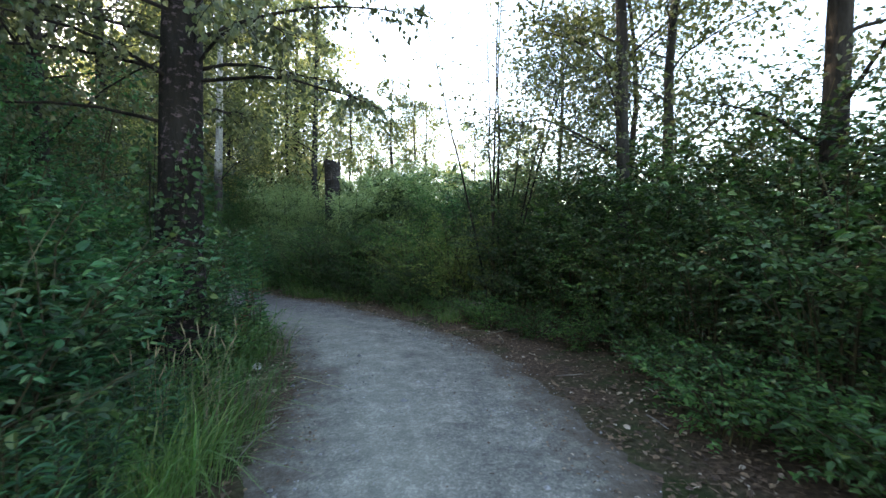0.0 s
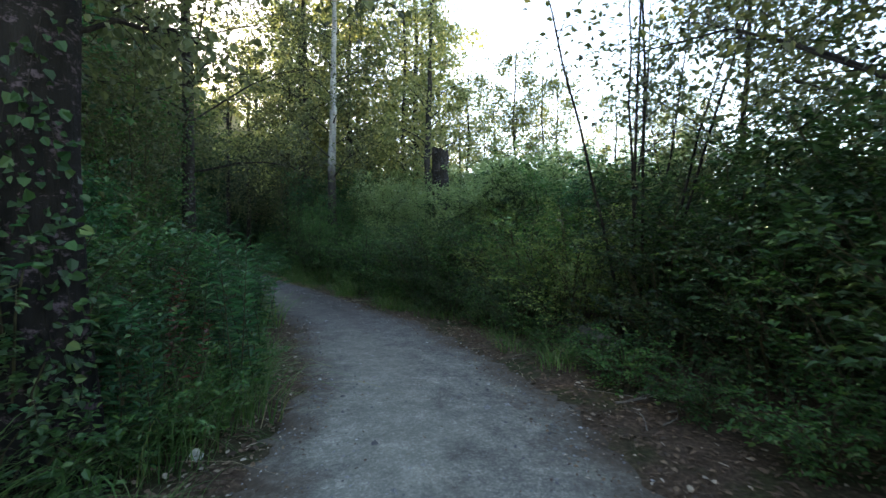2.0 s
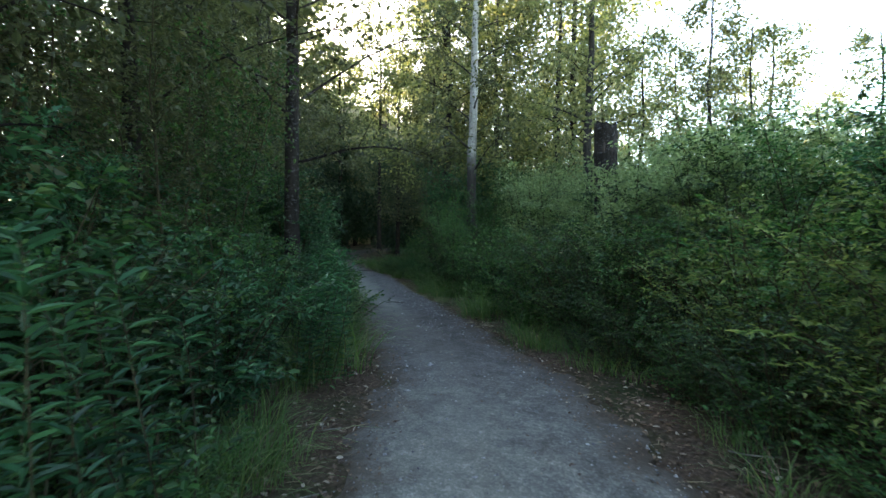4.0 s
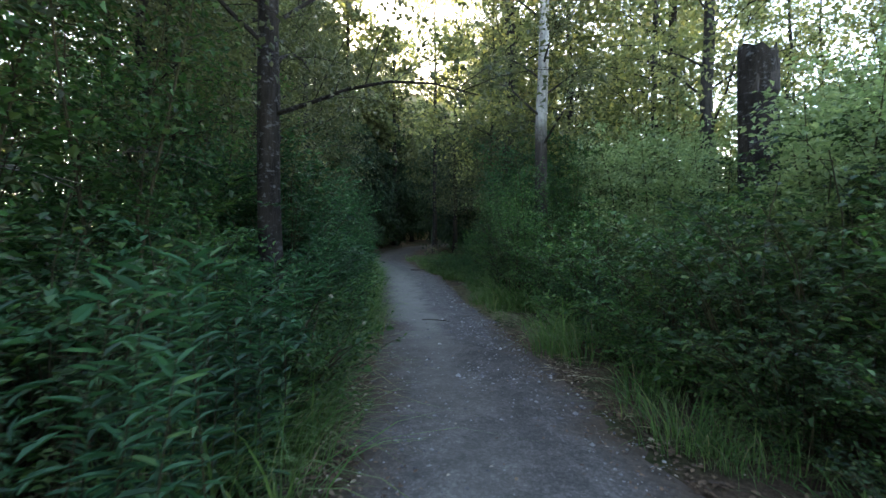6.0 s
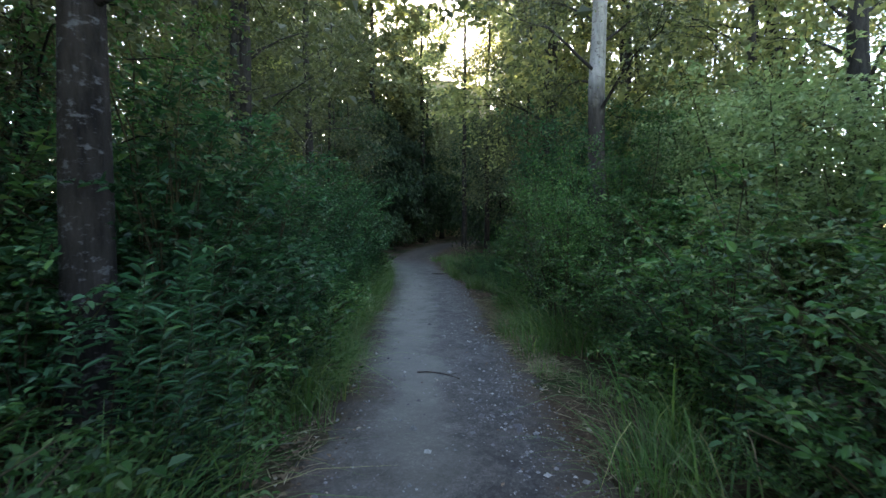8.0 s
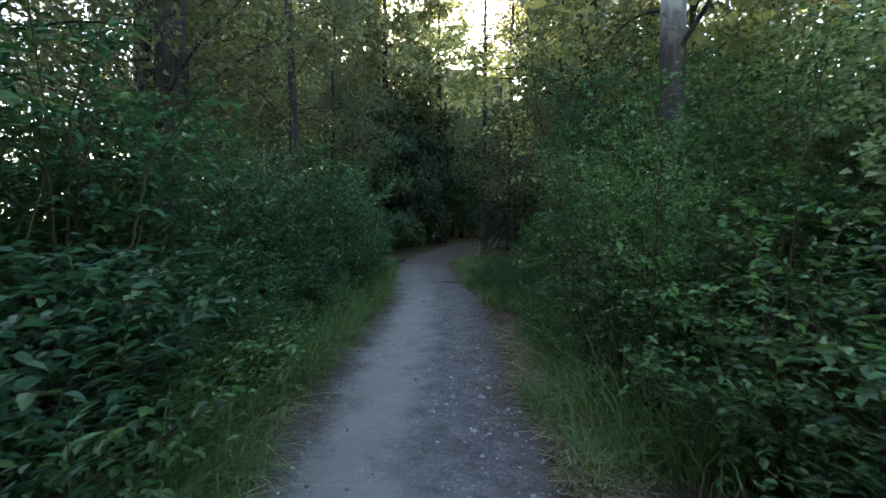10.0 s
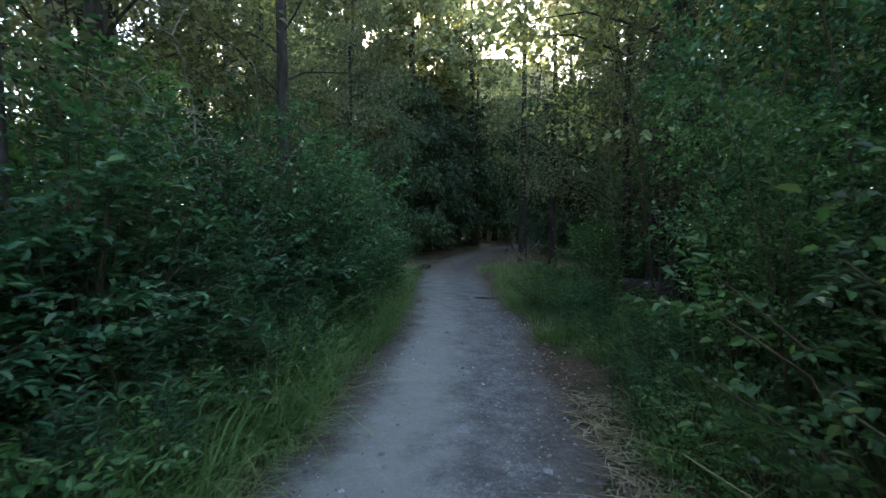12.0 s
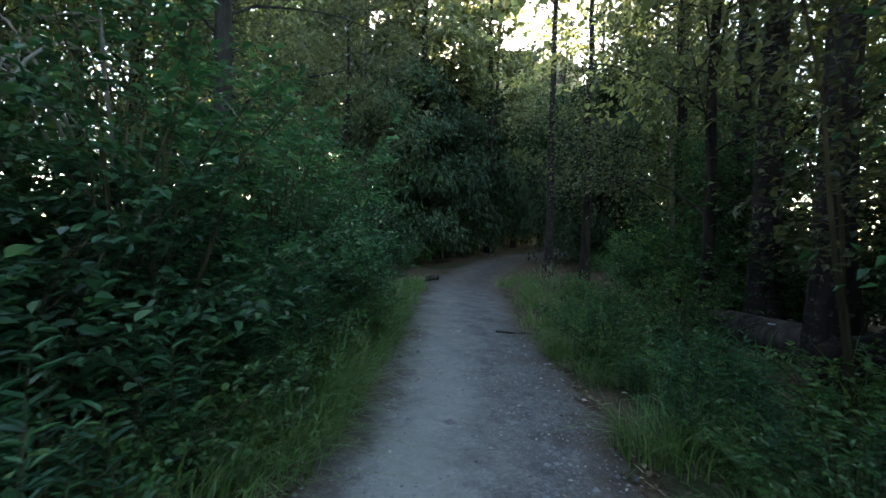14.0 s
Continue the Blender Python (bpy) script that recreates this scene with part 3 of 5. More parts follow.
# ---- trees that can be told apart ----
def birch_by_path():
    """The thick tree at the path, with three leafy boughs that reach over the gravel."""
    top = tree("birch_tree", tree_geo(11, 13, 0.235, 3.7, 3.0, 22, 8, 60, 0.075, lean=(0.004, 0.01), slim=0.85, apart=True), BARK_RED, TREE_LEAF)
    r = np.random.default_rng(12)
    for end, high in (((2.0, -0.1, 2.85), 3.1), ((2.35, 0.0, 3.8), 3.5), ((1.9, 0.5, 4.3), 3.9), ((1.2, -0.5, 3.4), 3.2), ((-1.2, -1.2, 3.2), 3.0), ((0.9, -1.3, 3.3), 3.4),
                      ((-0.6, -1.7, 3.9), 3.6), ((1.5, 1.0, 3.3), 3.2), ((2.6, -0.7, 4.6), 4.1), ((-1.6, -0.5, 3.6), 3.3), ((1.3, -0.9, 4.4), 4.0), ((0.5, 0.9, 2.9), 2.7),
                      ((-1.9, -0.9, 3.0), 3.1), ((-2.4, -1.1, 3.9), 3.7), ((-2.2, -0.4, 2.5), 2.6), ((-1.5, -1.5, 4.4), 4.0)):
        a, e = np.array([0.15, 0.02, high]), np.array(end)
        pts = bent(a, e, (0, 0, 0.18), 7, r, 0.02)
        wood, P, D = [tube(pts, np.linspace(0.022, 0.004, 7), 6, close=False)], [], []
        for k in range(22):
            i = int(r.integers(2, 7))
            t = pts[i] + np.array([r.normal(0.12, 0.2), r.normal(0, 0.25), r.normal(-0.14, 0.12)])
            wood.append(tube(np.stack([pts[i], (pts[i] + t) / 2 + (0, 0, 0.03), t]), [0.005, 0.003, 0.002], 3, close=False))
            q = r.random((9, 1))
            P.append(pts[i] + (t - pts[i]) * q + r.normal(0, 0.05, (9, 3)))
            D.append(np.stack([r.normal(0, 0.6, 9), r.normal(0, 0.6, 9), np.full(9, -0.9)], 1))
        P, D = np.concatenate(P), np.concatenate(D)
        L = 0.062 * r.uniform(0.8, 1.2, len(P))
        bough = part("limb", joined(wood), BARK_DARK, top)
        part("leaf_spray", leaves(P, D, r.normal(0, 1, P.shape), L, L * 0.85, True, 0.1), TREE_LEAF, bough, kind="stuff")
    for k in range(7):
        a0 = r.uniform(0, 6.28)
        z = np.linspace(0.05, r.uniform(1.2, 3.6), 9)
        a1 = a0 + np.cumsum(r.normal(0, 0.16, 9))
        rad = 0.25 + 0.13 * np.exp(-z / 0.35)
        pts = np.stack([np.cos(a1) * rad, np.sin(a1) * rad, z], 1)
        vine = part("vine", tube(pts, np.linspace(0.009, 0.003, 9), 5, close=False), BARK_DARK, top)
        n = int(46 * z[-1])
        q = r.uniform(0, 8, n)
        i = np.minimum(q.astype(int), 7)
        c = pts[i] + (pts[i + 1] - pts[i]) * (q - i)[:, None] + r.normal(0, 0.05, (n, 3))
        out = unit(c * (1, 1, 0)) + r.normal(0, 0.5, (n, 3)) + (0, 0, -0.35)
        L = 0.07 * r.uniform(0.6, 1.2, n)
        part("leaf_spray", leaves(c + unit(c * (1, 1, 0)) * 0.05, out, unit(c * (1, 1, 0)) + r.normal(0, 0.3, (n, 3)), L, L * 0.8, True, 0.1), GREEN_SHADE, vine, kind="stuff")
    return top


put("path_birch", birch_by_path, stand(-2.5, 5.1), "thick dark-barked birch tree with reddish lichen beside path", category="tree")
for x, y, rad, hgt, seed in ((3.3, 7.4, 0.12, 12, 21), (4.0, 7.5, 0.10, 11, 22), (4.7, 5.3, 0.16, 13, 23), (4.5, 9.7, 0.09, 8, 24), (3.6, 11.9, 0.08, 7, 25)):
    put(f"alder{seed}", lambda rad=rad, hgt=hgt, seed=seed: tree("alder_tree", tree_geo(seed, hgt, rad, 1.7, 2.0, 24, 7, 52, 0.09, slim=0.7, apart=True), BARK_DARK if seed == 23 else BARK_GREY, TREE_LEAF),
        stand(x, y), "slim grey-barked alder tree among shrubs", "alders by the path", "tree")
put("willow", lambda: plant("willow_tree", *sapling_geo(31, 8.0, 8, 2.3, 30, 11, 0.085, 0.36, 0.25), BARK_DARK, TREE_LEAF, "branchwork", "crown"),
    stand(1.6, 9.7, 1.0), "sparse willow with several dark stems fanning out", category="tree")
put("twin_tree", lambda: tree("tree", tree_geo(41, 12, 0.17, 3.2, 2.4, 22, 7, 40, 0.12, lean=(0.02, 0.0), kink=0.09, apart=True), BARK_GREY, SUNNY_LEAF),
    stand(-3.9, 20.6), "crooked grey tree with a yellow-green crown, lightened as if sunlit", category="tree")
put("pale_tree", lambda: tree("birch_tree", tree_geo(42, 14, 0.2, 3.4, 2.3, 24, 8, 46, 0.095, lean=(0.006, 0.004), kink=0.06, apart=True), BARK_BIRCH, TREE_LEAF, BARK_GREY),
    stand(-7.75, 20.25), "birch with pale upper trunk and shaggy dark lower bark", category="tree")
put("spotted_tree", lambda: tree("tree", tree_geo(43, 13, 0.16, 2.7, 3.9, 30, 9, 64, 0.085, kink=0.04, rise=0.3, apart=True), BARK_SPOT, TREE_LEAF),
    stand(-7.35, 12.1), "dark tree with pale lichen spots on its trunk", category="tree")
put("grey_tree", lambda: tree("tree", tree_geo(45, 14, 0.16, 2.8, 2.8, 22, 8, 40, 0.11, apart=True), BARK_GREY, TREE_LEAF),
    stand(-17.5, 19.9), "grey-barked tree standing behind tall shrubs", category="tree")


# ---- the house whose gable shows above the dark trees ----
def box_geo(x0, y0, z0, x1, y1, z1):
    v = np.array([(x, y, z) for z in (z0, z1) for y in (y0, y1) for x in (x0, x1)], float)
    return v, np.array([(0, 2, 3, 1), (4, 5, 7, 6), (0, 1, 5, 4), (1, 3, 7, 5), (3, 2, 6, 7), (2, 0, 4, 6)])


def gable_house():
    """x runs to the right along the front, y away from it."""
    top = new("house")
    part("wall", box_geo(-4.5, 0.0, -0.5, 4.2, 8.0, 11.6), SIDING, top)
    part("stair_tower", box_geo(-4.1, -0.4, -0.5, -1.85, 2.4, 13.75), SIDING, top)
    part("tower_roof", box_geo(-4.25, -0.55, 13.75, -1.7, 2.55, 13.9), SHINGLE, top)
    v = np.array([(x, y, z) for y in (0.06, 7.9) for x, z in ((-1.55, 11.6), (1.55, 11.6), (1.55, 12.7), (0.0, 13.75), (-1.55, 12.7))], float)
    f = np.array([(0, 1, 2, 4), (5, 9, 7, 6), (1, 6, 7, 2), (0, 4, 9, 5), (4, 3, 8, 9), (2, 7, 8, 3)])
    part("gable", (v, f), SIDING, top)
    for rows in ([2, 3, 4], [9, 8, 7]):
        part("gable_peak", (v[rows], np.array([(0, 1, 2)])), SIDING, top)
    for side in (-1, 1):
        a, b = np.array([0, 0, 13.78]), np.array([side * 1.95, 0, 12.46])
        up = np.array([side * 0.07, 0, 0.11])
        q = np.array([a, b, b + up, a + (0, 0, 0.13)])
        v = np.concatenate([q + (0, -0.35, 0), q + (0, 8.2, 0)])
        part("roof_slope", (v, np.array([(0, 1, 2, 3), (7, 6, 5, 4), (0, 4, 5, 1), (1, 5, 6, 2), (2, 6, 7, 3), (3, 7, 4, 0)])), SHINGLE, top)
    window = part("window", box_geo(-0.45, -0.02, 11.75, 0.45, 0.05, 12.75), ROT, top)
    part("window_frame", box_geo(-0.55, -0.05, 11.65, 0.55, -0.03, 11.75), SIDING, window)
    return top


put("house", gable_house, stand(-34.6, 49.8, 1.13, math.degrees(math.atan2(FAR_WAY[1], FAR_WAY[0])) - 90), "tan-sided gabled house rising behind dark trees", category="house")


# ---- snag ----
def snag():
    r = np.random.default_rng(5)
    top = new("tree_snag")
    h = np.array([-0.1, 0.3, 1.0, 2.0, 3.0, 3.7, 4.2, 4.36])
    pts = np.stack([0.03 * np.sin(h), 0.02 * np.cos(2 * h), h], 1)
    v, f = tube(pts, np.array([0.36, 0.31, 0.28, 0.27, 0.265, 0.265, 0.26, 0.25]), 18, close=False, rough=0.1, r=r)
    rim = slice(len(v) - 18, len(v))
    v[rim, 2] += r.uniform(-0.16, 0.06, 18)
    core = tube(np.stack([np.zeros(3), np.zeros(3), np.array([3.6, 4.1, 4.2])], 1), [0.25, 0.24, 0.12], 18, rough=0.2, r=r)
    part("trunk", (v, f), BARK_SPOT, top)
    part("broken_top", core, ROT, top, "rotten jagged broken wood")
    return top


put("snag", snag, stand(-2.76, 17.4), "broken-off dead tree trunk with flat top", category="dead tree")

# ---- forest around ----
VARIANTS = (
    ("forest_a", 51, 14, 0.15, 2.4, 2.8, 24, 8, 40, 0.105, BARK_GREY, TREE_LEAF),
    ("forest_b", 52, 12, 0.12, 1.5, 2.6, 24, 8, 40, 0.10, BARK_DARK, TREE_LEAF),
    ("forest_c", 53, 15, 0.17, 2.0, 3.2, 22, 8, 30, 0.18, BARK_SPOT, SUNNY_LEAF),
    ("forest_d", 54, 11, 0.10, 1.5, 2.4, 20, 8, 24, 0.14, BARK_GREY, SUNNY_LEAF),
)
NAMES = {"forest_a": "tall grey-barked woodland tree with green crown", "forest_b": "dark-barked woodland tree with low green branches",
         "forest_c": "tall spotted woodland tree with yellowing crown, lightened as if sunlit", "forest_d": "slender woodland tree with yellow-green leaves, lightened as if sunlit"}


def forest_tree(key, x, y, size, turn):
    v = next(w for w in VARIANTS if w[0] == key)
    if not (clear_of_path(x, y, 0.6) and house_clear(x, y, 1.0)):
        return
    put(key, lambda: tree("tree", tree_geo(v[1], *v[2:10]), v[10], v[11]), stand(x, y, size, turn, floor_z(x, y)), NAMES[key], "woodland trees", "tree")


spots = []
fr = np.random.default_rng(17)


def fill(count, box, room, apart, keys, low=0.8, high=1.15):
    x0, y0, x1, y1 = box
    done = tries = 0
    while done < count and tries < 4000:
        tries += 1
        x, y = fr.uniform(x0, x1), fr.uniform(y0, y1)
        if clear_of_path(x, y, room) and all(math.hypot(x - a, y - b) > apart for a, b in spots):
            spots.append((x, y))
            forest_tree(keys[int(fr.integers(len(keys)))], x, y, fr.uniform(low, high), fr.uniform(0, 360))
            done += 1


spots += [(-2.5, 5.1), (-7.35, 12.1), (-7.75, 20.25), (-17.5, 19.9), (-9.4, 24), (-3.9, 20.6), (-2.76, 17.4)]
fill(14, (-16, 1, -4, 18), 2.4, 2.2, ("forest_a", "forest_b", "forest_b"))
fill(16, (-32, 8, -14, 30), 2.6, 2.5, ("forest_a", "forest_b", "forest_c"))
fill(15, (-58, 12, -32, 56), 3.0, 3.8, ("forest_c", "forest_d", "forest_c"), 1.0, 1.4)
fill(8, (-20, 24, -8, 40), 3.4, 2.2, ("forest_d", "forest_b", "forest_d"), 0.8, 1.1)
fill(9, (-32, 45, -8, 60), 2.0, 3.2, ("forest_d",), 0.85, 1.0)
fill(14, (-14, 23, -5.5, 36), 2.6, 1.8, ("forest_d", "forest_d", "forest_c"), 0.95, 1.3)
fill(9, (-4.5, 21, 1.0, 29), 2.0, 1.5, ("forest_d",), 0.66, 0.86)
fill(8, (1.0, 21, 7.0, 29), 2.0, 1.7, ("forest_d",), 0.5, 0.66)
fill(6, (-5, 30, 3, 42), 2.0, 2.4, ("forest_d",), 0.5, 0.7)
forest_tree("forest_b", -12.4, 13.2, 1.0, 40)
forest_tree("forest_b", -4.7, 6.4, 0.9, 75)
for x, y, size, turn in ((-20.5, 18.3, 1.0, 20), (-24.5, 21.0, 1.05, 140), (-16.9, 16.2, 0.95, 260), (-27.5, 24.0, 1.1, 80), (-23.0, 17.5, 1.0, 310)):
    forest_tree("forest_a", x, y, size, turn)
for x, y, turn in ((-25.0, 41.8, 0), (-31.4, 39.5, 130), (-21.6, 32.7, 250)):
    put("high_crown", lambda: tree("tree", tree_geo(58, 18, 0.16, 9.6, 3.4, 22, 8, 42, 0.15), BARK_SPOT, SUNNY_LEAF), stand(x, y, 1.0, turn), "tall bare-stemmed tree with high yellowing crown, lightened as if sunlit", "high-crowned trees", "tree")
forest_tree("forest_b", -19.6, 17.2, 1.0, 100)
forest_tree("forest_b", -21.5, 19.4, 1.1, 220)
forest_tree("forest_b", -9.8, 11.6, 0.9, 190)
fill(8, (-46, 6, -24, 26), 3.0, 3.0, ("forest_b", "forest_a"))
# unseen trees behind the start, added to close off the light there
fill(6, (-14, -16, 12, -6), 2.0, 3.0, ("forest_a", "forest_b"))

# tallest trees behind the path's bend, before the sun; some added to shade the path
TALL = ((-33, 31), (-31.5, 34), (-30, 37.8), (-35.5, 35), (-36, 30), (-34.5, 39), (-38.5, 40), (-37, 25), (-33, 26.5), (-41, 34), (-31, 29), (-22.5, 42.5), (-47.0, 46.5), (-45.0, 51.0), (-42.5, 56.5), (-38.0, 60.0), (-50.0, 54.0))
for i, (x, y) in enumerate(TALL):
    put("tall", lambda: tree("tree", tree_geo(57, 19, 0.24, 4.0, 3.0, 30, 8, 26, 0.31, rise=0.3), BARK_DARK, TREE_LEAF), stand(x, y, 1.22 if i < 2 else (0.9, 1.05, 0.97)[i % 3], 71 * i),
        "very tall dark-trunked tree with a leafy crown", "tall trees behind the bend", "tree")

for x, y, size, turn in ((-17.0, 33.6, 1.3, 150), (-20.3, 33.2, 1.3, 10), (-13.5, 26.8, 0.95, 15), (-15.6, 30.2, 1.0, 200), (-14.6, 31.5, 1.05, 100), (-31.5, 46.5, 1.15, 20), (-27.5, 47.5, 1.1, 140), (-35, 49, 1.2, 250), (-23.5, 49.5, 1.1, 80), (-37.5, 45, 1.15, 310)):
    forest_tree("forest_c" if y > 40 else "forest_b", x, y, size, turn)

# dark drooping trees that close the view where the path turns
CEDARS = ((-29.5, 30.2, 1.0), (-30.0, 33.4, 1.0), (-31.6, 37.6, 1.05), (-31.6, 41.6, 1.0), (-23.3, 38.6, 0.95), (-20.2, 39.5, 1.0), (-17.6, 41.0, 1.0), (-34.5, 35.5, 1.2), (-36.5, 40.0, 1.1), (-32.5, 26.5, 1.0), (-30.4, 45.0, 1.1), (-28.8, 48.4, 1.1))
for i, (x, y, size) in enumerate(CEDARS):
    put("cedar", lambda: tree("cedar_tree", tree_geo(61, 10, 0.17, 0.9, 3.2, 34, 9, 40, 0.32, slim=0.42, hang=0.5, rise=0.15), BARK_DARK, DARK_LEAF),
        stand(x, y, size, 67 * i), "dense dark green tree with drooping branches", "dark trees at the bend", "tree")

# slim undergrowth trees behind the shrubs
SAPLINGS = (("sapling_a", 71, 5.2, 5, 1.4, 42, 20, 0.078), ("sapling_b", 72, 4.2, 5, 1.3, 38, 19, 0.078), ("sapling_c", 73, 6.0, 4, 1.5, 48, 20, 0.082), ("sapling_d", 74, 4.4, 9, 1.5, 40, 20, 0.095))


def sapling(key, x, y, size, turn):
    v = next(w for w in SAPLINGS if w[0] == key)
    put(key, lambda: plant("sapling", *sapling_geo(*v[1:]), STEM, {"sapling_a": GREEN, "sapling_b": GREEN_COOL, "sapling_d": GREEN_PALE}.get(key, TREE_LEAF), "branchwork", "crown"),
        stand(x, y, size, turn, floor_z(x, y)), "dense pale grey-green willow sapling in the open, lightened as if sunlit" if key == "sapling_d" else "thin-stemmed leafy sapling in the undergrowth", "undergrowth saplings", "sapling")


def fill_saplings(count, s0, s1, o0, o1, low=0.75, high=1.15):
    for i in range(count):
        s, o = fr.uniform(s0, s1), fr.uniform(min(o0, o1), max(o0, o1))
        x, y = beside(s, o)
        if clear_of_path(x, y, 0.9) and hollow_clear(x, y):
            sapling(("sapling_a", "sapling_b", "sapling_c")[i % 3], x, y, fr.uniform(low, high), fr.uniform(0, 360))


fill_saplings(14, 4, 16, 2.0, 6.0)
fill_saplings(16, 16, 32, 1.8, 6.0)
fill_saplings(14, 20.5, 34, -1.8, -5.5)
for x, y, size in ((-7.3, 18.7, 0.62), (-8.3, 19.3, 0.55), (-6.6, 18.9, 0.7), (-7.0, 17.6, 0.5), (-8.9, 20.3, 0.6)):
    sapling("sapling_a", x, y, size, 60 * x)
sapling("sapling_b", -8.0, 20.7, 0.95, 30)
sapling("sapling_b", -8.9, 21.8, 0.9, 160)
fill_saplings(8, 14, 20, -3.2, -6.0, 0.5, 0.7)
fill_saplings(6, -4, 4, 2.2, 5.0)
fill_saplings(6, 4, 12, -3.4, -5.0, 0.62, 0.8)
for x, y in ((-5.4, 7.6), (-5.2, 5.6), (-4.6, 3.6)):
    sapling("sapling_b", x, y, 0.72, 50 * x)
for x, y, size in ((-0.9, 16.0, 0.85), (0.3, 17.4, 0.95), (1.3, 15.6, 0.8), (-4.7, 18.8, 0.85), (-5.7, 20.3, 0.9), (2.5, 18.3, 0.95), (-0.6, 19.7, 1.05), (-6.9, 22.2, 0.9), (-1.9, 18.6, 0.9),
                   (0.9, 20.6, 1.1), (-3.4, 18.4, 0.75), (-2.4, 20.4, 1.0), (3.6, 16.6, 0.9), (2.4, 13.9, 0.75), (-1.9, 15.1, 0.7), (4.6, 19.6, 1.1), (-5.0, 22.0, 1.05)):
    sapling("sapling_d", x, y, size, 90 * x + 40 * y)

# ---- shrubs along both sides ----
BUSHES = {
    "bush_a": (dict(seed=81, height=1.95, radius=1.1, stems=24, twigs=14, per_twig=10, leaf=0.062), GREEN, "dense dark green shrub with small oval leaves"),
    "bush_b": (dict(seed=82, height=1.85, radius=1.05, stems=24, twigs=14, per_twig=10, leaf=0.07, slim=0.5), GREEN_COOL, "bushy blue-green shrub with pointed leaves"),
    "bush_c": (dict(seed=83, height=2.15, radius=1.15, stems=24, twigs=13, per_twig=9, leaf=0.062, slim=0.4, six=False), GREEN_YELLOW, "tall yellow-green shrub with arching stems, lightened as if sunlit"),
    "bush_tall": (dict(seed=88, height=2.65, radius=1.15, stems=34, twigs=16, per_twig=10, leaf=0.072, slim=0.55, bare=0.05), GREEN_COOL, "very tall leafy shrub overhanging the path"),
    "bush_low": (dict(seed=84, height=0.75, radius=0.6, stems=16, twigs=9, per_twig=9, leaf=0.055), GREEN, "low leafy shrub at the edge of the path"),
    "back_a": (dict(seed=85, height=2.1, radius=1.3, stems=22, twigs=15, per_twig=11, leaf=0.092, six=False), GREEN, "tall dense green shrub behind the front growth"),
    "back_b": (dict(seed=86, height=2.0, radius=1.3, stems=22, twigs=15, per_twig=11, leaf=0.092, six=False), GREEN_COOL, "broad blue-green shrub in the woodland shade"),
    "back_tall": (dict(seed=89, height=3.5, radius=1.5, stems=28, twigs=18, per_twig=12, leaf=0.082, slim=0.6, six=False), GREEN_SHADE, "tall thicket shrub behind the hedge, leaves coloured dark for shade"),
    "back_c": (dict(seed=87, height=2.2, radius=1.3, stems=22, twigs=15, per_twig=11, leaf=0.088, slim=0.45, six=False), GREEN_PALE, "tall pale grey-green willow shrub behind the hedge, lightened as if sunlit"),
    "hedge_a": (dict(seed=188, height=1.95, radius=1.1, stems=26, twigs=14, per_twig=10, leaf=0.058, slim=0.6), GREEN_SHADE, "dense shrub with oval leaves, coloured dark as if in shade"),
}


def bush(key, x, y, size, turn):
    args, mat, label = BUSHES[key]
    if not (clear_of_path(x, y, 0.2) and house_clear(x, y) and hollow_clear(x, y, 1.5)):
        return
    put(key, lambda: plant("shrub", *bush_geo(**args), STEM, mat), stand(x, y, size, turn, floor_z(x, y) - 0.02), label, "shrubs along the path", "shrub")


br = np.random.default_rng(23)


def hedge(s0, s1, step, off, keys, low, high, jitter=0.25):
    s = s0
    i = 0
    while s < s1:
        x, y = beside(s + br.uniform(-0.2, 0.2), off + br.uniform(-jitter, jitter))
        if clear_of_path(x, y, 0.25):
            bush(keys[i % len(keys)], x, y, br.uniform(low, high), br.uniform(0, 360))
        s += step
        i += 1


# left-hand side; below s = 0 unseen, added to close in the light
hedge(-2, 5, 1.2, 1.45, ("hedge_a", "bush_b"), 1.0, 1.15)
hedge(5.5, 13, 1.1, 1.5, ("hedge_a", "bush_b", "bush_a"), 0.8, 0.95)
hedge(13, 16.2, 1.1, 1.6, ("bush_b", "bush_a"), 0.85, 1.0, 0.3)
hedge(16.6, 19, 1.1, 1.6, ("bush_tall", "bush_b"), 1.0, 1.2, 0.35)
hedge(17, 34, 1.15, 1.45, ("bush_tall", "bush_tall", "bush_b"), 1.02, 1.3, 0.35)
hedge(-2, 17, 1.5, 2.8, ("back_a", "back_b"), 0.95, 1.2)
hedge(17, 38, 1.5, 2.9, ("back_a", "back_b"), 1.15, 1.35)
hedge(0, 38, 2.2, 5.0, ("back_b", "back_a"), 1.0, 1.3, 0.6)
hedge(10, 40, 2.4, 7.6, ("back_b", "back_a"), 1.2, 1.5, 0.6)
# right-hand side; shrubs before s = 0 are out of view, limiting stray light
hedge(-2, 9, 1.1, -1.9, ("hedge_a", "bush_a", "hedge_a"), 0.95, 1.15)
hedge(9, 13, 1.0, -1.7, ("bush_c", "bush_a"), 0.85, 1.0)
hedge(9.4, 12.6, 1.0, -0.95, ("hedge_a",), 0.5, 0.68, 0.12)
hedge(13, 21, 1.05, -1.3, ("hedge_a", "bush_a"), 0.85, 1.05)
hedge(-2, 8, 1.4, -3.2, ("back_tall", "back_a", "back_a"), 0.85, 1.2)
hedge(8, 20, 1.3, -3.1, ("back_a", "back_c", "back_a"), 0.95, 1.15)
for x, y, size in ((-31, 32, 1.3), (-29.5, 35, 1.3), (-32.5, 30, 1.3), (-27.5, 37.6, 1.3), (-25, 40, 1.3), (-30.5, 38, 1.4)):
    bush("back_tall", x, y, size, 40 * x)
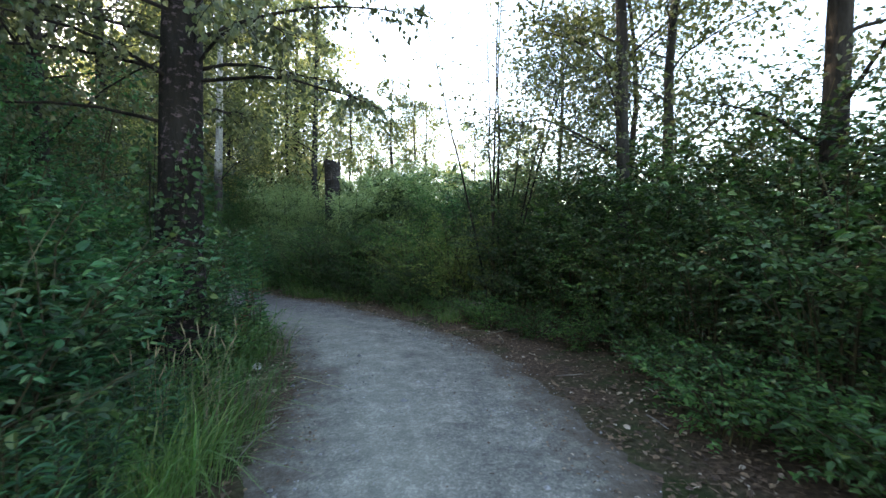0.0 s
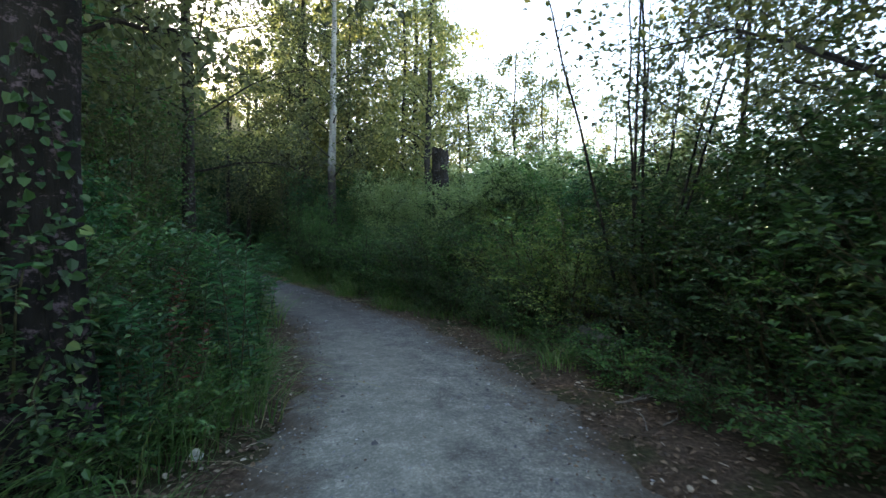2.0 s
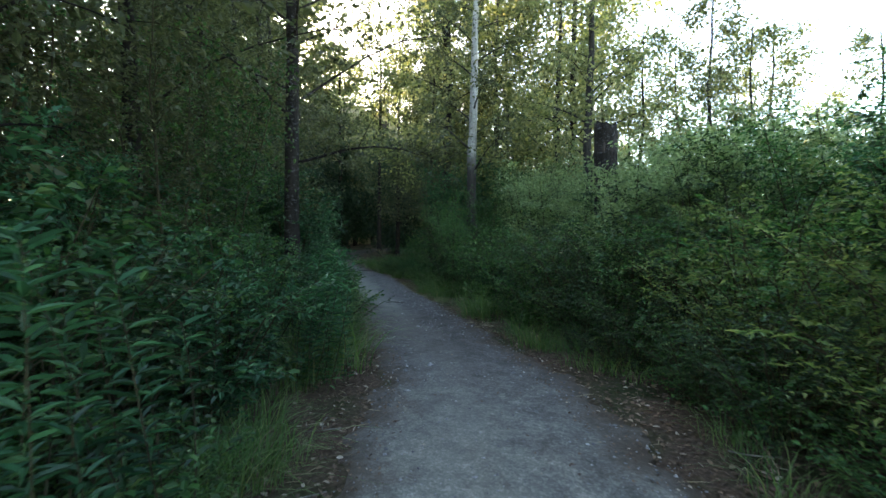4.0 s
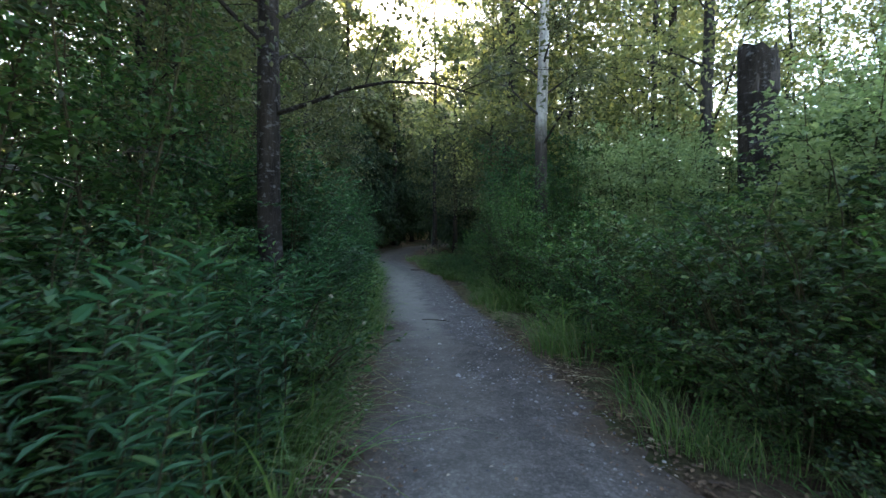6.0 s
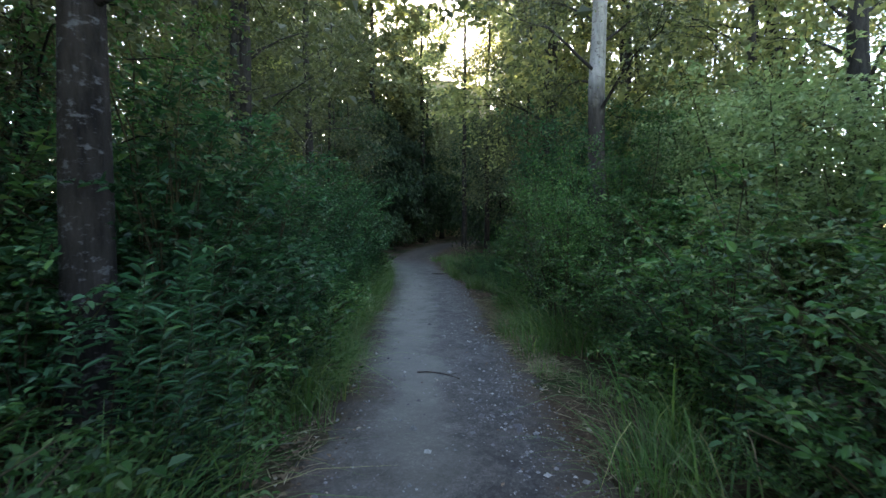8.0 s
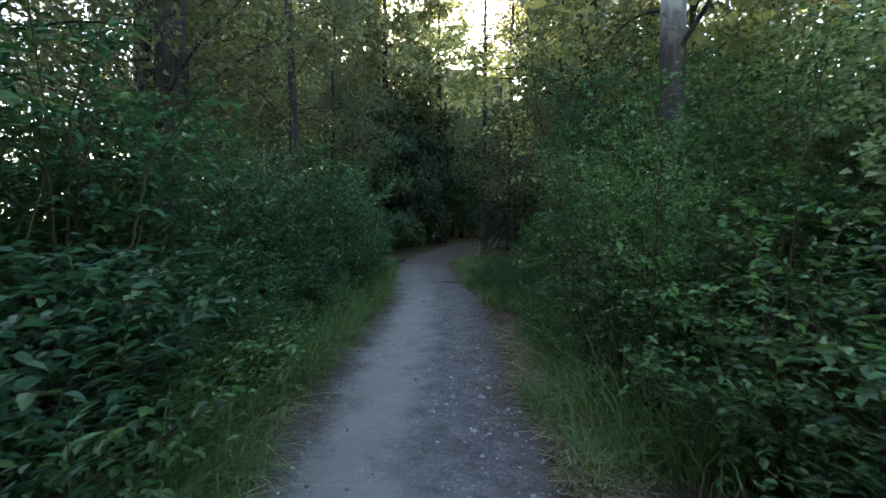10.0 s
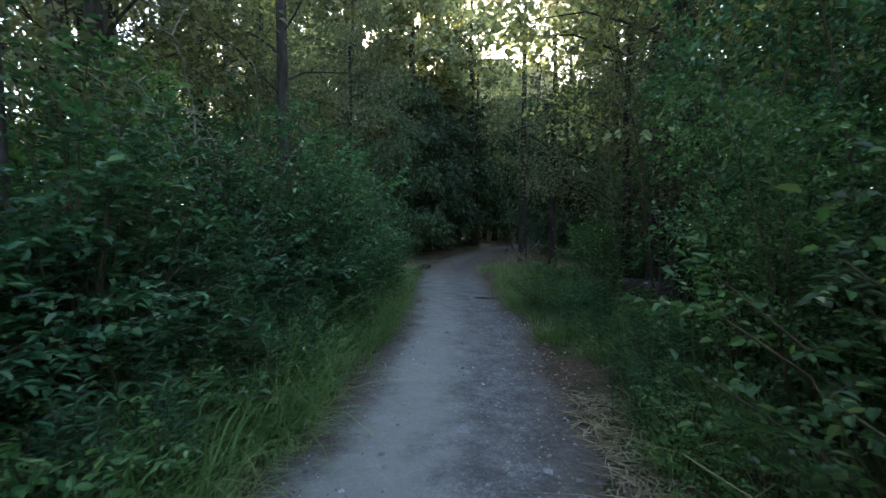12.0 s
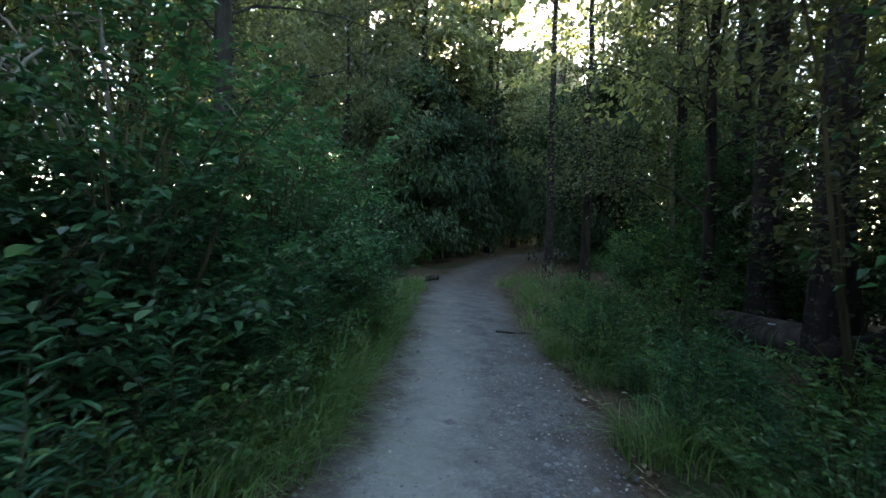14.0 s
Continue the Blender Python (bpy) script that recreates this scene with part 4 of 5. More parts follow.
for x, y, size in ((3.1, 6.0, 0.95), (3.6, 7.9, 1.05), (2.7, 9.2, 0.95), (4.4, 9.4, 1.1), (4.0, 4.8, 1.0), (5.3, 7.0, 1.15), (-7.3, 23.5, 1.1), (-6.1, 22.5, 1.1), (-4.9, 21.6, 1.05), (-8.6, 25.2, 1.1), (-15.6, 17.2, 1.15), (-17.2, 15.8, 1.2), (-10.4, 26.4, 1.15), (-11.9, 26.9, 1.15), (-13.2, 27.9, 1.1), (-9.4, 27.2, 1.1)):
    bush("back_tall", x, y, size, 70 * x + 30 * y)
for k in range(9):
    bush("back_tall", -42.5 + 1.5 * k, 38.0 + 1.65 * k, 1.25, 50 * k)
bush("bush_c", 0.75, 10.3, 1.02, 10)
bush("bush_c", 0.1, 11.4, 0.98, 200)
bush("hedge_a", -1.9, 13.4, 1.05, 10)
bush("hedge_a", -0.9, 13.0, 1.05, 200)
bush("back_tall", -1.3, 14.6, 0.85, 300)
bush("back_tall", -2.5, 16.2, 0.85, 40)
bush("back_tall", -1.4, 17.0, 0.85, 140)
hedge(3.5, 13, 1.5, -3.9, ("back_tall",), 0.85, 1.0, 0.3)
hedge(1.5, 17, 1.5, -5.0, ("back_tall",), 1.0, 1.2, 0.4)
hedge(0, 20, 2.0, -5.2, ("back_a", "back_c"), 1.25, 1.5, 0.5)
hedge(21, 30, 1.3, -2.3, ("bush_a", "bush_b"), 0.6, 0.8)
hedge(21, 38, 1.6, -3.9, ("back_b", "back_a"), 0.85, 1.1)
hedge(21, 38, 2.0, -6.4, ("back_b", "back_a"), 0.95, 1.2, 0.6)
# low growth in front
hedge(3, 9, 0.9, 0.85, ("bush_low",), 0.7, 1.0, 0.15)
hedge(2, 20, 0.75, -1.05, ("bush_low",), 0.6, 1.0, 0.2)
hedge(21, 30, 0.8, -0.75, ("bush_low",), 0.6, 0.9, 0.2)
hedge(13, 30, 0.75, 0.7, ("bush_low",), 0.85, 1.25, 0.12)
hedge(22, 34, 0.9, -1.6, ("bush_low",), 0.8, 1.2, 0.25)
# shade growth under the dark trees
for k in range(48):
    row = k % 3
    x, y = -34 + 1.05 * (k // 3) - 1.5 * row + br.uniform(-0.5, 0.5), 27.0 + 1.1 * (k // 3) + 1.6 * row + br.uniform(-0.5, 0.5)
    if clear_of_path(x, y, 1.3):
        bush("back_a" if row else "back_b", x, y, br.uniform(0.95, 1.3), br.uniform(0, 360))
        if row == 0 and clear_of_path(x + 0.9, y - 0.9, 0.5):
            bush("bush_low", x + 0.9, y - 0.9, br.uniform(1.3, 1.7), br.uniform(0, 360))

# ---- tall herbs and grass ----
HERBS = {"herb_a": (91, 1.35, 11, 0.32, 0.11, 0.2), "herb_b": (92, 1.0, 9, 0.28, 0.095, 0.26)}


def herb(key, x, y, size, turn):
    put(key, lambda: plant("tall_herb", *herb_geo(*HERBS[key]), STEM, GREEN_COOL, "stalk", "foliage"), stand(x, y, size, turn, floor_z(x, y) - 0.01),
        "clump of upright weeds with narrow leaves", "tall weeds", "plant")


GRASSES = {"grass_a": (101, 90, 0.75, 0.3, 0.0105, 0.95), "grass_b": (102, 70, 0.48, 0.27, 0.007, 1.05), "grass_c": (103, 40, 1.1, 0.28, 0.014, 1.05)}
GRASS_WORDS = {"grass_a": "tuft of long green grass beside the path", "grass_b": "short tuft of bent green grass", "grass_c": "tall broad-bladed reed grass"}


def grass_tuft(key):
    top = new("grass_tuft")
    seed, blades, height, spread, width, arch = GRASSES[key]
    part("foliage", grass_geo(seed, blades, height, spread, width, arch), GRASS, top, kind="stuff")
    for k in range(2):
        part("dry_blade", grass_geo(seed + 50 + k, 1, height * 0.9, spread, width * 0.8, arch * 1.2), STRAW, top, "withered straw-coloured blade")
    return top


def grass(key, x, y, size, turn):
    put(key, lambda: grass_tuft(key), stand(x, y, size, turn, floor_z(x, y) - 0.01), GRASS_WORDS[key], "grass tufts", "grass")


def strew(make, keys, count, s0, s1, o0, o1, low=0.7, high=1.15):
    for i in range(count):
        x, y = beside(br.uniform(s0, s1), br.uniform(min(o0, o1), max(o0, o1)))
        if not hollow_clear(x, y, 1.0):
            continue
        make(keys[i % len(keys)], x, y, br.uniform(low, high), br.uniform(0, 360))


strew(herb, ("herb_a", "herb_b"), 10, 5, 14, 0.5, 1.3)
strew(herb, ("herb_a", "herb_b"), 15, 12, 20, 0.4, 1.0, 0.8, 1.15)
strew(herb, ("herb_a", "herb_b"), 14, 20, 30, 0.35, 0.8)
strew(herb, ("herb_b",), 6, -1, 5, 0.5, 1.2, 0.6, 0.9)
strew(herb, ("herb_b",), 8, 12, 20, -0.5, -1.2)
strew(herb, ("herb_b",), 22, 14, 30, 0.3, 0.75, 0.6, 0.9)
strew(herb, ("herb_b",), 8, 21, 27, -0.6, -1.3, 0.5, 0.8)
strew(grass, ("grass_a", "grass_b"), 16, 0, 6, 0.15, 0.8)
strew(grass, ("grass_a", "grass_b"), 14, 6, 12, 0.3, 0.9)
strew(grass, ("grass_a", "grass_c"), 12, 1, 6, 0.3, 1.0)
strew(grass, ("grass_a", "grass_b"), 30, 16, 26, 0.05, 0.6, 0.6, 1.0)
strew(grass, ("grass_c", "grass_a"), 16, 11, 20, 0.35, 0.9, 0.7, 1.0)
strew(grass, ("grass_c",), 8, 17, 26, 0.5, 0.9, 0.7, 0.95)
strew(grass, ("grass_c", "grass_a"), 12, 14.6, 20, -0.4, -1.0, 0.75, 1.1)
strew(grass, ("grass_a", "grass_c"), 14, 6, 13, 0.25, 0.9, 0.7, 1.0)
strew(herb, ("herb_b",), 26, 22, 31, -0.35, -1.6, 0.35, 0.6)
strew(grass, ("grass_c", "grass_c", "grass_a"), 24, 11.5, 14.8, 0.4, 0.95, 0.8, 1.1)
strew(grass, ("grass_a", "grass_b", "grass_c"), 20, 24, 29, -0.7, -2.2)
strew(grass, ("grass_a", "grass_b"), 24, 12, 22, -0.08, -0.6, 0.6, 1.0)
strew(grass, ("grass_c",), 8, 18, 23.5, -0.5, -1.2)
strew(grass, ("grass_a", "grass_b"), 36, 24, 29, -0.05, -1.5, 0.6, 0.95)
strew(grass, ("grass_b",), 16, 19, 25, -0.35, -1.1, 0.6, 0.9)
strew(grass, ("grass_b",), 14, 8, 13, -0.4, -0.9)
# the thick grass along the shaded hedge runs together
near = []
for k in range(116):
    x, y = beside(br.uniform(16.6, 31), br.uniform(0.12, 0.62))
    tall = k % 3 == 0
    v, f = grass_geo(500 + k, 40 if tall else 80, br.uniform(0.75, 1.25) if tall else br.uniform(0.5, 0.8), 0.3, 0.013 if tall else 0.009, 1.0)
    near.append((v + np.array([x, y, floor_z(x, y) - 0.01]), f))
tagged(part("hedge_grass", joined(near), GRASS), "thick arching green grass under the hedge", "grass", kind="stuff")
# the grass of the far verge runs together
far = []
for k in range(110):
    x, y = beside(br.uniform(27, 39), br.uniform(0.05, 0.6) if k % 3 == 0 else -br.uniform(0.05, 2.6))
    v, f = grass_geo(300 + k, 40, br.uniform(0.4, 0.75), 0.34, 0.010, 0.95, 3)
    far.append((v + np.array([x, y, floor_z(x, y) - 0.01]), f))
tagged(part("verge_grass", joined(far), GRASS), "dense long green grass along the far verge", "grass", kind="stuff")
strew(herb, ("herb_b",), 12, 23, 28, -0.35, -1.2, 0.55, 0.8)
strew(grass, ("grass_c",), 9, 19.5, 23, -0.7, -1.25, 0.75, 1.0)

# ---- small things on the ground ----
lr = np.random.default_rng(31)


def on_verge(count, s0, s1, o0, o1):
    s, o = lr.uniform(s0, s1, count), lr.uniform(min(o0, o1), max(o0, o1), count)
    return np.array([beside(a, c) for a, c in zip(s, o)])


def on_gravel(count, s0, s1, spread=0.95):
    out = []
    for s in lr.uniform(s0, s1, count):
        c, d, n, hw = on_path(s)
        out.append(c + n * hw * lr.uniform(-spread, spread))
    return np.array(out)


def on_edge(count, s0, s1, u0, u1):
    out = []
    for s, u in zip(lr.uniform(s0, s1, count), lr.uniform(u0, u1, count)):
        c, d, n, hw = on_path(s)
        out.append(c + n * hw * u)
    return np.array(out)


def with_height(xy, over, gravel=0.035):
    d = np.min(np.hypot(CURVE[None, :, 0] - xy[:, :1], CURVE[None, :, 1] - xy[:, 1:2]) - CURVE[None, :, 2], axis=1)
    z = np.where(d < -0.12, gravel - 0.006 + rise(xy[:, 0], xy[:, 1]), np.maximum(relief(xy[:, 0], xy[:, 1]), 0.012))
    return np.c_[xy, z + over]


def fallen(name, xy, size, mat, label, slim=0.6):
    p = with_height(xy, 0.006)
    a = lr.uniform(0, 6.28, len(p))
    way = np.stack([np.cos(a), np.sin(a), lr.normal(0, 0.18, len(p))], 1)
    up = np.array([0, 0, 1.0]) + lr.normal(0, 0.28, p.shape)
    L = size * lr.uniform(0.6, 1.35, len(p))
    ob = part(name, leaves(p, way, up, L, L * slim, True, -0.08, 0.25), mat)
    return tagged(ob, label, "leaf litter", kind="stuff")


fallen("leaf_litter", np.concatenate([on_verge(4200, 0, 12, -0.0, -1.6), on_verge(900, 12, 30, -0.0, -0.8), on_verge(1500, 1, 12, 0.0, 0.7),
       on_verge(1600, 12, 30, -0.12, 0.5), on_verge(700, 11.5, 16.5, -0.2, 0.45)]), 0.05, LITTER, "brown and tan fallen leaves along the verges")
fallen("path_litter", np.concatenate([on_gravel(220, 1, 14), on_gravel(200, 12, 30), on_edge(1100, 1, 13, -1.05, -0.6), on_edge(600, 1, 13, 0.72, 1.05), on_edge(420, 13, 30, 0.72, 1.05), on_edge(300, 13, 30, -1.05, -0.75)]), 0.03, LITTER, "scattered pale leaf scraps on the gravel")


def pebble_geo(p, size):
    n = len(p)
    dirs = np.array([(1, 0, 0), (0, 1, 0), (-1, 0, 0), (0, -1, 0), (0, 0, 0.6), (0, 0, -0.5)])
    a = lr.uniform(0, 6.28, n)
    rot = np.stack([np.stack([np.cos(a), -np.sin(a)], 1), np.stack([np.sin(a), np.cos(a)], 1)], 1)
    v = np.repeat(dirs[None], n, 0) * lr.uniform(0.6, 1.3, (n, 6, 1)) * size[:, None, None]
    v[..., :2] = np.einsum("nij,nkj->nki", rot, v[..., :2])
    f = np.array([(0, 1, 4), (1, 2, 4), (2, 3, 4), (3, 0, 4), (1, 0, 5), (2, 1, 5), (3, 2, 5), (0, 3, 5)])
    return (p[:, None] + v).reshape(-1, 3), (np.arange(n)[:, None, None] * 6 + f).reshape(-1, 3)


xy = np.concatenate([on_gravel(10000, 1, 30, 1.0), on_edge(5000, 14, 28, -0.95, 0.1)])
tagged(part("gravel_stones", pebble_geo(with_height(xy, 0.002), 0.0075 * np.exp(lr.normal(0, 0.55, len(xy)))), PEBBLE), "loose grey gravel stones on the path", "gravel", kind="stuff")


def strands(name, xy, length, mat, label):
    p = with_height(xy, 0.012)
    a = lr.uniform(0, 6.28, len(p))
    d = np.stack([np.cos(a), np.sin(a), lr.normal(0.02, 0.06, len(p))], 1)
    L = length * lr.uniform(0.5, 1.3, len(p))
    tagged(part(name, leaves(p, d, np.array([0, 0, 1.0]) + lr.normal(0, 0.2, p.shape), L, 0.007 + L * 0.008, True, 0.02, 0.3), mat), label, "dry grass", kind="stuff")


strands("dry_grass", np.concatenate([on_verge(2600, 17.5, 23, 0.16, -0.45), on_verge(500, 14, 21, 0.1, -0.4), on_verge(300, 7, 30, -0.1, 0.4)]), 0.2, STRAW,
        "flattened straw-coloured dry grass beside gravel")
strands("needle_litter", np.concatenate([on_verge(900, 0, 12, -0.05, -1.5), on_verge(500, 2, 12, -0.1, 0.6)]), 0.09, LITTER, "thin twigs and dry stalks on the verge")


def stick(x, y, length, turn, thick=0.008, seed=1, mat=DEAD, label="dry bent stick lying on the ground"):
    r = np.random.default_rng(seed)
    pts = bent(np.array([-length / 2, 0, 0]), np.array([length / 2, 0, 0.0]), (0, length * r.normal(0, 0.08), 0), 7, r, length * 0.012)
    pts[:, 2] = np.abs(pts[:, 2]) * 0.3
    geo = [tube(pts, np.linspace(thick, thick * 0.5, 7), 6, rough=0.2, r=r)]
    fork = pts[4] + np.array([length * 0.14, length * r.choice([-0.12, 0.12]), 0.01])
    geo.append(tube(np.stack([pts[4], (pts[4] + fork) / 2, fork]), [thick * 0.5, thick * 0.4, thick * 0.25], 5))
    ob = part("stick", joined(geo), mat)
    z = with_height(np.array([[x, y]]), thick * 0.9)[0, 2]
    ob.matrix_basis = pose(x, y, z, 0, 0, turn)
    return tagged(ob, label, "stick", "fallen sticks")


stick(-7.1, 15.02, 0.52, 15, 0.010, 3, ROT, "thin dark twig lying across the gravel")
stick(-15.1, 23.75, 0.7, 40, 0.02, 4, ROT, "dark stick at the edge of the path")
stick(-1.35, 4.0, 0.35, 70, 0.009, 5)
stick(-1.75, 6.7, 0.3, 40, 0.008, 6)
for k in range(26):
    x, y = on_verge(1, 1.5, 10, -0.25, -1.5)[0] if k % 3 else on_verge(1, 2, 11, 0.0, 0.55)[0]
    stick(x, y, lr.uniform(0.2, 0.7), lr.uniform(0, 360), lr.uniform(0.004, 0.009), 40 + k)
for k in range(10):
    x, y = on_verge(1, 13, 28, -0.1, -0.5)[0] if k % 2 else on_verge(1, 12, 28, -0.1, 0.4)[0]
    stick(x, y, lr.uniform(0.15, 0.45), lr.uniform(0, 360), lr.uniform(0.003, 0.006), 80 + k)


def log(x, y, length, thick, turn, mat, label, seed):
    r = np.random.default_rng(seed)
    n = 9
    pts = bent(np.array([-length / 2, 0, 0]), np.array([length / 2, 0, 0]), (0, 0.05, 0.03), n, r, 0.012)
    top = new("fallen_log")
    part("trunk", tube(pts, thick * np.linspace(1.0, 0.82, n), 12, rough=0.16, r=r), mat, top, smooth=True)
    part("broken_end", tube(np.stack([pts[0] + (0.06, 0, 0), pts[0] - (0.01, 0, 0), pts[0] - (0.09, 0, 0.01)]), thick * np.array([0.97, 0.9, 0.55]), 12, rough=0.4, r=r), DEAD, top, "paler splintered end wood")
    top.matrix_basis = pose(x, y, floor_z(x, y) + thick * 0.8, 0, 0, turn)
    tagged(top, label, "log")


log(1.0, 10.1, 1.5, 0.10, 118, DEAD, "weathered grey log half hidden under shrubs", 7)
log(-11.9, 25.3, 2.6, 0.27, 150, ROT, "dark rotting log among the undergrowth", 8)
log(-22.9, 28.0, 0.6, 0.10, 70, ROT, "short dark log end at the path's edge", 9)


def root_plate():
    """The clod of dark earth and broken roots under a tree that fell."""
    r = np.random.default_rng(161)
    top = new("root_plate")
    rings, sides = 9, 20
    v = []
    for i in range(rings):
        u = i / (rings - 1)
        for j in range(sides):
            a = 2 * math.pi * j / sides
            lump = 1 + 0.2 * math.sin(3 * a + 5 * u) + 0.14 * math.sin(7 * a - 9 * u) + r.normal(0, 0.11)
            w = (1 - u ** 2.2) ** 0.5 * lump
            v.append((0.95 * w * math.cos(a), 0.62 * w * math.sin(a), 0.92 * u * (1 + 0.08 * math.sin(2 * a)) - 0.06))
    i, j = np.meshgrid(np.arange(rings - 1), np.arange(sides), indexing="ij")
    k = (j + 1) % sides
    f = np.stack([i * sides + j, i * sides + k, (i + 1) * sides + k, (i + 1) * sides + j], -1).reshape(-1, 4)
    part("clod", (np.array(v), f), EARTH, top, smooth=True)
    for n in range(13):
        a, h = r.uniform(0, 6.28), r.uniform(0.25, 0.85)
        b = np.array([math.cos(a) * 0.6, math.sin(a) * 0.4, h])
        e = b + np.array([math.cos(a), math.sin(a), r.uniform(-0.4, 0.6)]) * r.uniform(0.3, 0.75)
        part("root", tube(bent(b, e, r.normal(0, 0.08, 3), 7, r, 0.02), np.linspace(0.028, 0.006, 7), 6, rough=0.2, r=r), ROT, top)
    return top


put("roots", root_plate, stand(-10.9, 24.8, 0.8, 35, floor_z(-10.9, 24.8)), "dark clod of earth with broken roots beside the verge", category="tree root")

CUP = (-1.96, 5.72)


def paper_cup():
    cup = new("paper_cup")
    part("wall", tube(np.array([(0, 0, 0), (0, 0, 0.05), (0, 0, 0.1)]), [0.028, 0.034, 0.04], 16, close=False), WHITE_PETAL, cup)
    part("base", tube(np.array([(0, 0, 0.002), (0, 0, 0.006)]), [0.027, 0.027], 16), WHITE_PETAL, cup)
    part("rim", tube(np.array([(0.04 * math.cos(q), 0.04 * math.sin(q), 0.1) for q in np.linspace(0, 6.283, 17)]), np.full(17, 0.003), 5, close=False), WHITE_PETAL, cup)
    return cup


cup = paper_cup()
cup.matrix_basis = pose(*CUP, floor_z(*CUP) + 0.03, 78, 0, 40)
tagged(cup, "small white paper cup lying in the verge", "cup")


# reddish dying stalks in the growth beside the path
for k, (x, y, size) in enumerate(((-2.5, 5.95, 1.05), (-2.75, 6.1, 0.95), (-2.95, 5.9, 0.9))):
    put("dock", lambda: plant("dock_plant", *herb_geo(95, 1.15, 5, 0.18, 0.06, 0.42), STEM, RUSTY, "stalk", "foliage"), stand(x, y, size, 80 * k), "rust-red withered dock stalks among green growth", "withered docks", "plant")


def seed_heads():
    """Thin stalks with pale drooping grass heads."""
    r = np.random.default_rng(96)
    top = new("seeding_grass")
    part("foliage", grass_geo(97, 26, 0.6, 0.16, 0.008), GRASS, top, kind="stuff")
    stalks, heads = [], []
    for k in range(9):
        a = np.array([r.normal(0, 0.1), r.normal(0, 0.1), 0])
        e = a + np.array([r.normal(0, 0.16), r.normal(0, 0.16), r.uniform(0.85, 1.2)])
        pts = bent(a, e, r.normal(0, 0.03, 3), 6, r)
        stalks.append(tube(pts, np.linspace(0.003, 0.0015, 6), 4, close=False))
        d = unit(e - a) + np.array([r.normal(0, 0.3), r.normal(0, 0.3), 0])
        heads.append(tube(np.stack([e, e + d * 0.05, e + d * 0.11, e + d * 0.15]), [0.002, 0.007, 0.005, 0.001], 5))
    for st in stalks:
        part("stalk", st, STRAW, top)
    for h in heads:
        part("seed_head", h, STRAW, top)
    return top


for k in range(14):
    s, o = (lr.uniform(30, 34), -lr.uniform(0.3, 2.4)) if k < 12 else (lr.uniform(2.6, 4), lr.uniform(0.4, 0.7))
    x, y = beside(s, o)
    put("seeding", seed_heads, stand(x, y, lr.uniform(0.6, 0.85), lr.uniform(0, 360), floor_z(x, y)), "grass clump with pale dry seed heads", "seeding grasses", "grass")


# ---- bare and arching growth ----
def dead_shrub(seed, height, count, spread):
    r = np.random.default_rng(seed)
    top = new("dead_shrub")
    for k in range(count):
        a = r.uniform(0, 6.28)
        out = np.array([np.cos(a), np.sin(a), 0])
        u = np.linspace(0, 1, 12)[:, None]
        h = height * r.uniform(0.7, 1.0)
        pts = out * spread * u ** 1.6 * r.uniform(0.6, 1.2) + np.array([0, 0, 1.0]) * h * (1.55 * u - 0.75 * u ** 2.4)
        pts = pts + np.cumsum(r.normal(0, 0.02, (12, 3)), 0)
        pts[0] = out * 0.08 - (0, 0, 0.05)
        stem = part("stem", tube(pts, np.linspace(0.02, 0.006, 12), 6), DEAD, top)
        for j in range(5):
            i = int(r.integers(5, 11))
            e = pts[i] + r.normal(0, 0.3, 3) + (0, 0, -0.12)
            part("twig", tube(bent(pts[i], e, (0, 0, 0.06), 4, r, 0.01), [0.009, 0.007, 0.005, 0.003], 4), DEAD, stem)
    return top


for x, y, seed, height, count, spread in ((-14.7, 18.5, 121, 5.0, 6, 1.6), (-13.7, 17.4, 122, 4.4, 6, 1.5), (-8.6, 10.4, 123, 3.2, 4, 1.6), (-6.6, 8.4, 124, 2.7, 3, 1.4)):
    put(f"dead{seed}", lambda s=seed, h=height, c=count, w=spread: dead_shrub(s, h, c, w), stand(x, y, 1, 0, floor_z(x, y)), "bare dead shrub with pale arching stems", "dead shrubs", "dead shrub")


